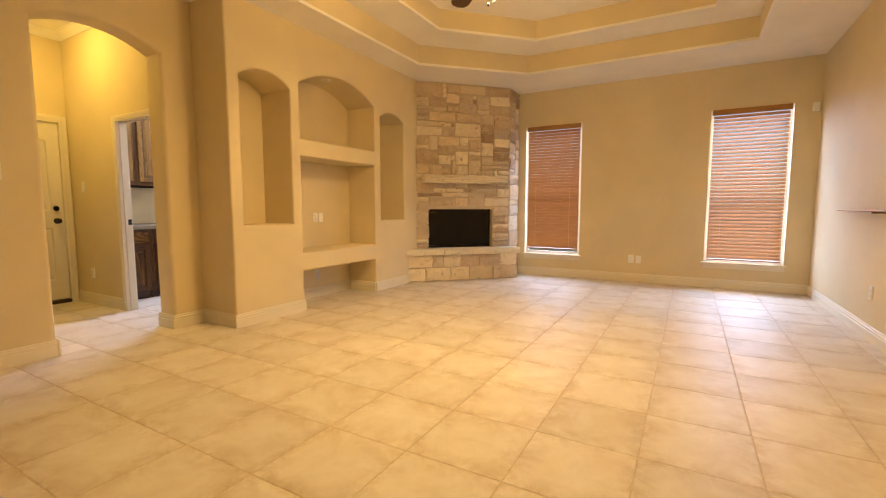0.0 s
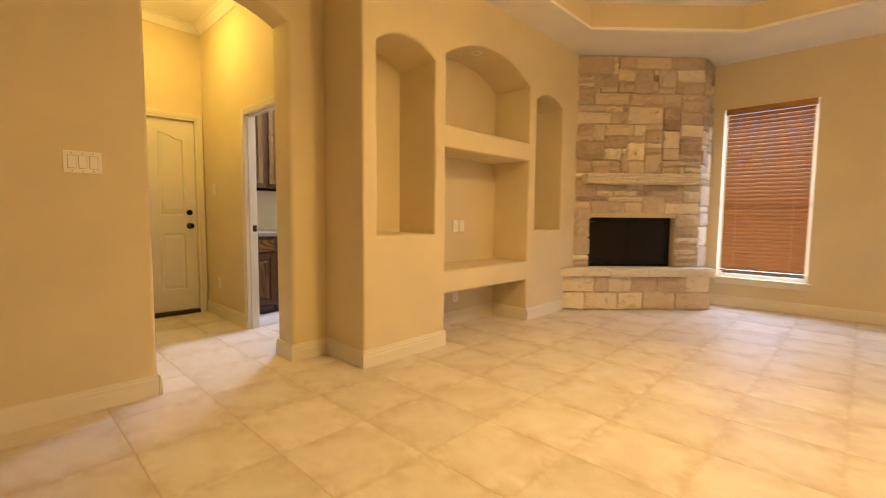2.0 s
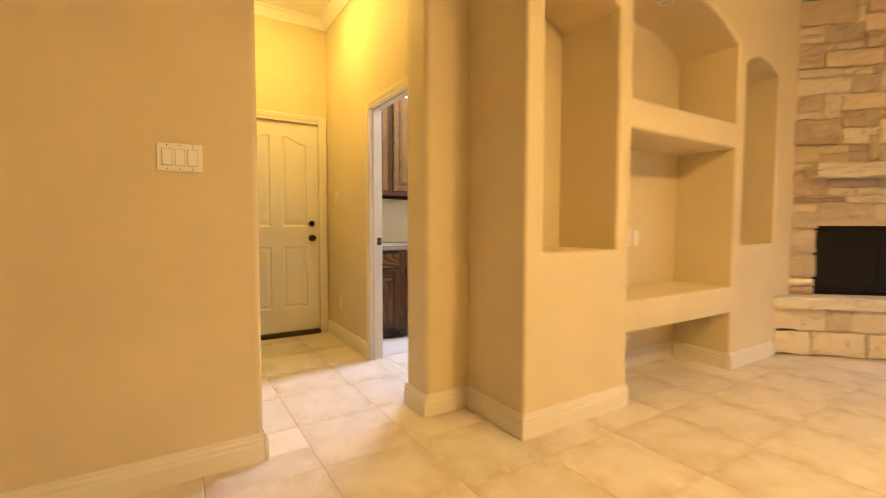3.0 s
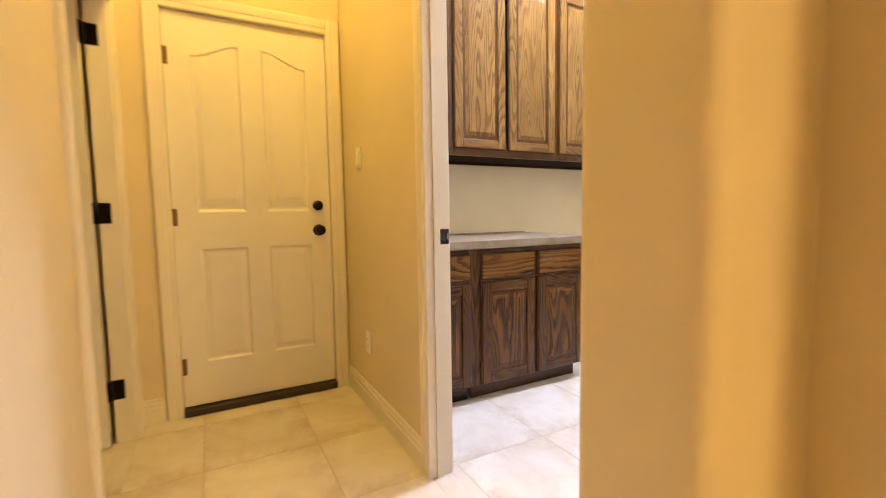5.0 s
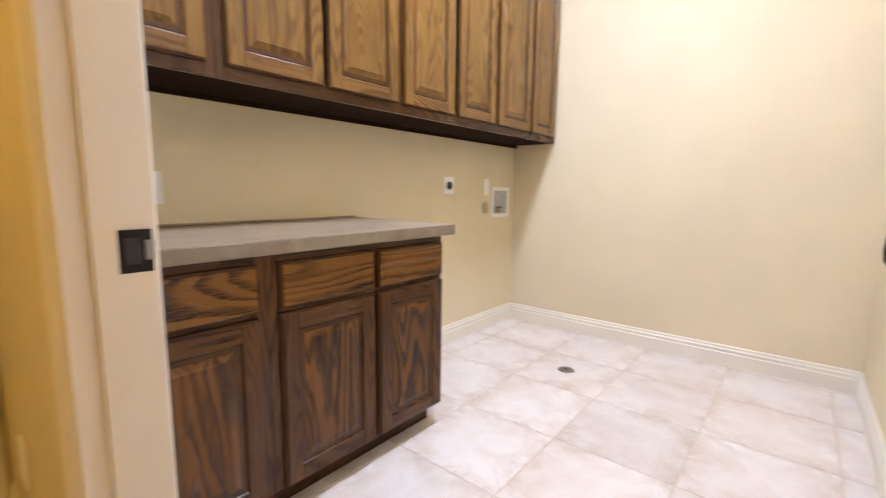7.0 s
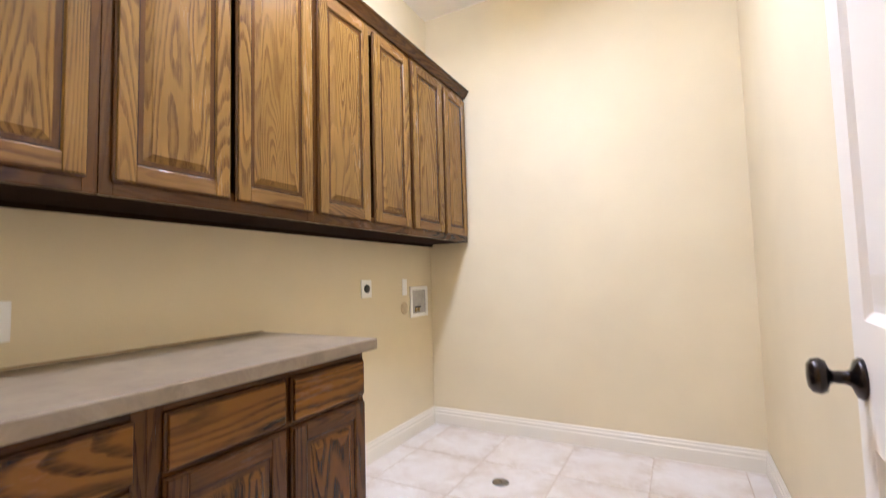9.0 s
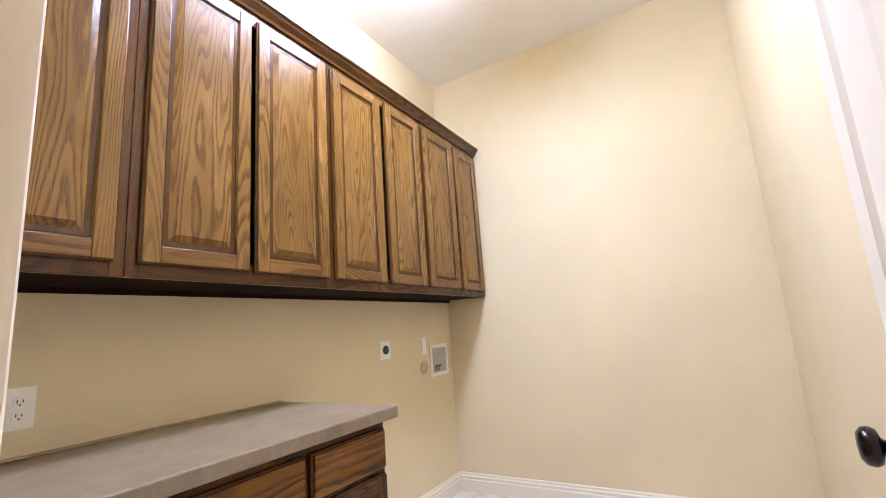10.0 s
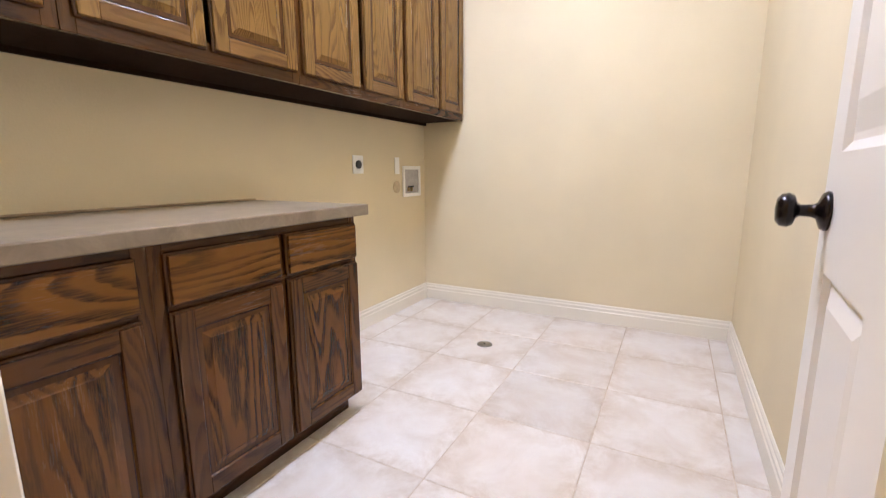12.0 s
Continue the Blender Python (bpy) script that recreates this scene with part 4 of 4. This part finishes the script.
def wall_cabinet(y0, y1, doors):
    c = thing("wall_cabinet", "brown-stained oak wall cabinet with raised-panel doors, shut", "cabinet", front(UF, y0, UZ0), "laundry wall cabinets")
    w, dep, h = y1 - y0, UF - HX - 0.002, UZ1 - UZ0
    part("bottom_panel", boxes((0.001, w - 0.001, 0.02, dep, 0.003, 0.018)), UNDERSIDE, c, "underside with shade put into its dark colour")
    for x in (0.001, w - 0.016):
        part("side_panel", boxes((x, x + 0.015, 0.02, dep, 0.018, h)), OAK_V, c)
    part("back_panel", boxes((0.016, w - 0.016, dep - 0.01, dep, 0.018, h)), OAK_V, c)
    part("top_panel", boxes((0.016, w - 0.016, 0.02, dep - 0.01, h - 0.015, h)), OAK_V, c)
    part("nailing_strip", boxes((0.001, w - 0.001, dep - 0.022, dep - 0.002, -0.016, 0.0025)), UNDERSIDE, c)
    for x in (0.0005, w - 0.0385):
        part("frame_stile", soft(boxes((x, x + 0.0375, 0, 0.02, 0, h)), 0.0015), OAK_EDGE, c)
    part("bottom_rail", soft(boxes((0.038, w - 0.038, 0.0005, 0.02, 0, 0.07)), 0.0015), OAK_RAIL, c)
    part("top_rail", soft(boxes((0.038, w - 0.038, 0.0005, 0.02, h - 0.06, h)), 0.0015), OAK_H2, c)
    for a, b in doors:
        oak_door(c, b - a, 1.070, pose(a - y0, -0.001, 0.040))
    return c


wall_cabinet(LS + 0.002, 2.945, [(2.53, 2.915)])
wall_cabinet(2.945, 3.782, [(2.975, 3.352), (3.374, 3.760)])
wall_cabinet(3.782, 4.596, [(3.797, 4.178), (4.216, 4.576)])
wall_cabinet(4.596, LN - 0.004, [(4.614, 5.008), (5.038, 5.385)])

crown = bmesh.new()
prof = [(0.0, 0.0), (-0.012, 0.0), (-0.016, 0.012), (-0.034, 0.034), (-0.040, 0.048), (-0.048, 0.052), (-0.048, 0.062), (0.02, 0.062)]
e0 = [crown.verts.new((0.0, y, z)) for y, z in prof]
e1 = [crown.verts.new((LN - LS - 0.008, y, z)) for y, z in prof]
for i in range(len(prof)):
    j = (i + 1) % len(prof)
    crown.faces.new((e0[i], e0[j], e1[j], e1[i]))
crown.faces.new(e0)
crown.faces.new(e1[::-1])
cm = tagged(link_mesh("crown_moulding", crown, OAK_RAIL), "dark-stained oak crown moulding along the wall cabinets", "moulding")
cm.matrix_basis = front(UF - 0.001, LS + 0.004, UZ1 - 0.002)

BF = -5.783   # base cabinets: face frame


def base_cabinet(y0, y1, fronts):
    c = thing("base_cabinet", "oak base cabinet, shade put into its colour, with a drawer above each door", "cabinet", front(BF, y0, 0), "laundry base cabinets")
    w, dep, h = y1 - y0, BF - HX - 0.002, 0.869
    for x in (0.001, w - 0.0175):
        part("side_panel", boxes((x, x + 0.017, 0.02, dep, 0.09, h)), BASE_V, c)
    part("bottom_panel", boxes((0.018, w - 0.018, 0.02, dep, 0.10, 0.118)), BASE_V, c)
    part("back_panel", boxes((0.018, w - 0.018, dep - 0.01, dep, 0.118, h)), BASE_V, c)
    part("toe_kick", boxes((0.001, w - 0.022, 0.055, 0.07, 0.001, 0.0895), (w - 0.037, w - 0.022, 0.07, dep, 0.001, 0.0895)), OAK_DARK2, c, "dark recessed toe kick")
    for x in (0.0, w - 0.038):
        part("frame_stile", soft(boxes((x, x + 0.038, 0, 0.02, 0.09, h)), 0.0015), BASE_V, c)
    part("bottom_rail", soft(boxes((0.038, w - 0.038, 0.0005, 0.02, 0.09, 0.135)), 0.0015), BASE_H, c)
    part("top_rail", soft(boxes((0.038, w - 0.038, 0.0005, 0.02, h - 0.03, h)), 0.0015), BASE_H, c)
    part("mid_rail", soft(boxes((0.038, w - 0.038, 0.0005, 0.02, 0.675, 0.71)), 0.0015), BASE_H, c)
    if len(fronts) > 1:
        x = (fronts[0][1] + fronts[1][0]) / 2 - y0
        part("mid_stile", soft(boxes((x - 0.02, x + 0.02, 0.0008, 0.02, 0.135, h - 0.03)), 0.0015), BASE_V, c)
    for a, b in fronts:
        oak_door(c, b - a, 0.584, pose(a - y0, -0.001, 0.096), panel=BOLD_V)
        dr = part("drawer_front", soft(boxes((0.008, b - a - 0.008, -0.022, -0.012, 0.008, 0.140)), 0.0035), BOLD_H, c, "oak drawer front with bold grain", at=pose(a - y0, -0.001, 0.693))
        part("edge_profile", soft(boxes((0, b - a, -0.0125, 0, 0, 0.148)), 0.006, 3), OAK_EDGE, dr, "dark-stained stepped drawer edge")
    return c


base_cabinet(LS + 0.002, 2.935, [(2.53, 2.903)])
base_cabinet(2.935, 3.752, [(2.968, 3.347), (3.370, 3.742)])

top = thing("countertop", "taupe laminate countertop on the oak base cabinets", "countertop")
part("top_sheet", soft(boxes((HX + 0.002, -5.7372, LS + 0.002, 3.7898, 0.884, 0.914)), 0.003, 2), COUNTER, top)
part("front_edge", soft(boxes((-5.757, -5.735, LS + 0.002, 3.792, 0.870, 0.9135)), 0.004, 2), COUNTER, top, "taupe laminate edge strip")
part("end_edge", soft(boxes((HX + 0.002, -5.7575, 3.768, 3.792, 0.870, 0.9135)), 0.004, 2), COUNTER, top, "taupe laminate edge strip")
tagged(link_mesh("backsplash", soft(boxes((HX + 0.001, HX + 0.018, LS + 0.002, 3.775, 0.9145, 0.923)), 0.003), simple("brown_caulk_strip", (0.36, 0.26, 0.15), 0.6)), "low brown sealant strip along the countertop's back", "backsplash")


# ---- wall plates ----
def plate(name, w, h, m, label, category):
    ob = link_mesh(name, soft(boxes((-w / 2, w / 2, -0.007, -0.001, -h / 2, h / 2)), 0.0025, 2), PLASTIC)
    ob.matrix_basis = m
    return tagged(ob, label, category)


# Shade of the gap round each rocker, put into the colour of thin strips.
SEAM = simple("painted_seam_shade", (0.52, 0.45, 0.33), 0.7)


def receptacle(p, z):
    r = part("receptacle", soft(prism([(-0.012, -0.014), (0.012, -0.014), (0.017, -0.007), (0.017, 0.007), (0.012, 0.014), (-0.012, 0.014), (-0.017, 0.007), (-0.017, -0.007)], 0.0, 0.003), 0.0006), PLASTIC, p, at=pose(0, -0.0072, z, 90))
    part("slot", boxes((-0.0080, -0.0052, -0.004, 0.006, 0.0028, 0.0034), (0.0052, 0.0080, -0.003, 0.005, 0.0028, 0.0034), (-0.0028, 0.0028, -0.0115, -0.0070, 0.0028, 0.0034)), BLACK, r)


def outlet(m, label="white duplex wall outlet"):
    p = plate("wall_outlet", 0.076, 0.122, m, label, "outlet")
    for z in (-0.020, 0.020):
        receptacle(p, z)
    return p


def switch(m, gangs, label):
    p = plate("light_switch", 0.072 + 0.046 * (gangs - 1), 0.116, m, label, "switch")
    for g in range(gangs):
        x = (g - (gangs - 1) / 2) * 0.046
        bm = prism([(-0.0165, -0.033), (0.0165, -0.033), (0.0165, 0.033), (-0.0165, 0.033)], 0.0, 0.004)
        for v in bm.verts:
            if v.co.z > 0.003:
                v.co.z += 0.0055 if v.co.y < 0 else 0.0
        part("seam", boxes((x - 0.0185, x + 0.0185, -0.0076, -0.0068, -0.0352, -0.0332), (x - 0.0185, x + 0.0185, -0.0076, -0.0068, 0.0332, 0.0352), (x - 0.0185, x - 0.0167, -0.0076, -0.0068, -0.0332, 0.0332), (x + 0.0167, x + 0.0185, -0.0076, -0.0068, -0.0332, 0.0332)), SEAM, p, "thin strip coloured as gap shade round the rocker")
        part("rocker", soft(bm, 0.0008), PLASTIC, p, at=pose(x, -0.0065, 0, 90))
        part("screw", lathe([(0.0, 0.0), (0.003, 0.0), (0.0028, 0.001), (0.0, 0.0012)], 8), STEEL, p, at=pose(x, -0.0068, 0.048, 90))
        part("screw", lathe([(0.0, 0.0), (0.003, 0.0), (0.0028, 0.001), (0.0, 0.0012)], 8), STEEL, p, at=pose(x, -0.0068, -0.048, 90))
    return p


switch(pose(WX, 1.061, 1.385, 0, 0, 90), 3, "cream three-gang rocker switch on the tan wall")
switch(pose(-6.10, HN, 1.372, 0, 0, 0), 1, "cream rocker switch by the garage door")
outlet(pose(-6.02, HN, 0.368, 0, 0, 0), "cream duplex outlet low on the hall wall")
outlet(pose(BACK, 4.005, 1.01, 0, 0, 90), "cream outlet at the back of the media niche")
plate("cable_plate", 0.072, 0.116, pose(BACK, 4.10, 1.01, 0, 0, 90), "cream cable plate at the back of the media niche", "wall plate")
outlet(pose(BACK, 4.015, 0.286, 0, 0, 90), "cream outlet in the low alcove")
outlet(pose(-0.682, NY, 0.352, 0, 0, 0), "cream duplex outlet on the window wall")
plate("cable_plate", 0.072, 0.116, pose(-0.578, NY, 0.346, 0, 0, 0), "cream cable plate on the window wall", "wall plate")
outlet(pose(EX, 5.00, 0.402, 0, 0, -90), "cream outlet on the side wall")
outlet(pose(HX, 2.838, 1.058, 0, 0, 90), "white duplex outlet above the countertop")

sensor = tagged(link_mesh("motion_detector", soft(boxes((-0.035, 0.035, -0.045, -0.001, -0.055, 0.055)), 0.012, 3), VINYL, True), "small white alarm detector high in the corner", "detector")
sensor.matrix_basis = pose(1.405, NY, 2.40)

dryer = plate("dryer_outlet", 0.105, 0.115, pose(HX, 4.575, 1.092, 0, 0, 90), "white plate with a round black dryer socket", "outlet")
part("socket", lathe([(0.0, 0.0), (0.027, 0.0), (0.027, 0.006), (0.024, 0.008), (0.0, 0.006)], 24), BLACK, dryer, "black round socket", at=pose(0, -0.0068, 0, 90), smooth=True)
plate("blank_plate", 0.058, 0.12, pose(HX, 5.02, 1.088, 0, 0, 90), "narrow white wall plate by the washer box", "wall plate")
patch = tagged(link_mesh("cleanout_cover", lathe([(0.0, 0.0), (0.045, 0.0), (0.043, 0.004), (0.0, 0.006)], 28), simple("tan_cover", (0.52, 0.40, 0.24), 0.6), True), "round tan cleanout cover on the wall", "cover")
patch.matrix_basis = pose(HX + 0.001, 5.015, 0.935, 0, 90)
wbox = thing("washer_box", "white recessed washing-machine supply box with valves", "washer box", pose(HX, 5.215, 0.973, 0, 0, 90))
part("rim", soft(boxes((-0.125, -0.098, -0.012, -0.001, -0.115, 0.115), (0.098, 0.125, -0.012, -0.001, -0.115, 0.115), (-0.098, 0.098, -0.012, -0.001, 0.088, 0.115), (-0.098, 0.098, -0.012, -0.001, -0.115, -0.088)), 0.003), PLASTIC, wbox)
# No real depth here: grey colour stands in for shade in the white box.
part("tray", boxes((-0.098, 0.098, -0.0035, -0.001, -0.088, 0.088)), simple("grey_recess_shade", (0.42, 0.40, 0.37), 0.5), wbox, "flat tray with the recess shade put into its grey")
for x in (-0.055, -0.015):
    vl = part("valve", lathe([(0.0, 0.0), (0.010, 0.0), (0.010, 0.03), (0.006, 0.034), (0.0, 0.035)], 12), BRASS, wbox, "brass supply valve", at=pose(x, -0.012, -0.075), smooth=True)
    part("valve_handle", soft(boxes((-0.018, 0.018, -0.012, -0.004, 0.03, 0.042)), 0.003), BLACK, vl, "dark valve handle")
drain = thing("floor_drain", "round steel drain cover in the tile floor", "drain", pose(-5.573, 4.687, 0.0))
part("cover", lathe([(0.0, 0.006), (0.040, 0.006), (0.046, 0.004), (0.048, 0.0005), (0.0, 0.0005)], 28), STEEL, drain, smooth=True)
part("screw", lathe([(0.0, 0.0085), (0.006, 0.008), (0.007, 0.0062), (0.0, 0.0062)], 12), IRON, drain)

ledge = tagged(link_mesh("wall_ledge", soft(boxes((EX - 0.11, EX - 0.001, 3.7, 5.74, 1.099, 1.111)), 0.004), BLIND), "thin brown wooden ledge on the side wall", "ledge")
for y in (4.0, 4.84):
    part("bracket", soft(boxes((EX - 0.09, EX - 0.001, y - 0.009, y + 0.009, 1.084, 1.0985)), 0.003), BLIND, ledge)

spot = thing("recessed_light", "small white recessed light in the niche arch, unlit", "light", pose(-3.76, 3.955, 2.642))
part("trim_ring", lathe([(0.034, -0.003), (0.052, -0.004), (0.056, 0.0), (0.034, 0.0)], 28), VINYL, spot, smooth=True)
part("lens", lathe([(0.0, -0.001), (0.034, -0.001), (0.034, 0.0), (0.0, 0.0)], 28), simple("frosted_lens", (0.6, 0.58, 0.52), 0.4), spot)

# ---- floor tiles ----
P, JOINT = 0.475, 0.0055
ROOMS = [(WX, EX, SY, NY), (-4.35, WX, 1.368, 2.25), (HX, -4.35, HS, HN), (HX, LE, LS, LN), (DX0, DX1, HN, LS), (BACK, BX, 3.385, 4.648), (SX0, SX1, HS - 0.08, HS), (HX, -4.52, -0.63, HS - 0.08)]


def tile_mesh(w, h):
    bm = bmesh.new()
    b = 0.0025
    lo = [bm.verts.new((sx * w / 2, sy * h / 2, -0.0045)) for sx, sy in ((-1, -1), (1, -1), (1, 1), (-1, 1))]
    mi = [bm.verts.new((v.co.x, v.co.y, -0.0018)) for v in lo]
    hi = [bm.verts.new((math.copysign(w / 2 - b, v.co.x), math.copysign(h / 2 - b, v.co.y), 0.0)) for v in lo]
    for a, c in ((lo, mi), (mi, hi)):
        for i in range(4):
            j = (i + 1) % 4
            bm.faces.new((a[i], a[j], c[j], c[i]))
    bm.faces.new(hi)
    me = bpy.data.meshes.new("tile")
    bm.to_mesh(me)
    bm.free()
    me.materials.append(TILE)
    return me


shared = {}
for i in range(-4, 15):
    for j in range(-9, 15):
        x0, x1 = -0.08 - P * i - P + JOINT / 2, -0.08 - P * i - JOINT / 2
        y0, y1 = 1.11 + P * j + JOINT / 2, 1.11 + P * (j + 1) - JOINT / 2
        for a, b, c, d in ROOMS:
            u0, u1, v0, v1 = max(x0, a), min(x1, b), max(y0, c), min(y1, d)
            if u1 - u0 < 0.004 or v1 - v0 < 0.004:
                continue
            if (a, b) == (WX, EX):
                if u0 < BX and v1 > 2.54:
                    u0 = max(u0, BX)
                    if u1 - u0 < 0.004:
                        continue
            key = (round(u1 - u0, 3), round(v1 - v0, 3))
            if key not in shared:
                shared[key] = tile_mesh(*key)
            o = new("tile", shared[key])
            o.parent = floor
            o.matrix_basis = pose((u0 + u1) / 2, (v0 + v1) / 2, random.uniform(-0.0004, 0.0004), 0, 0, 0)
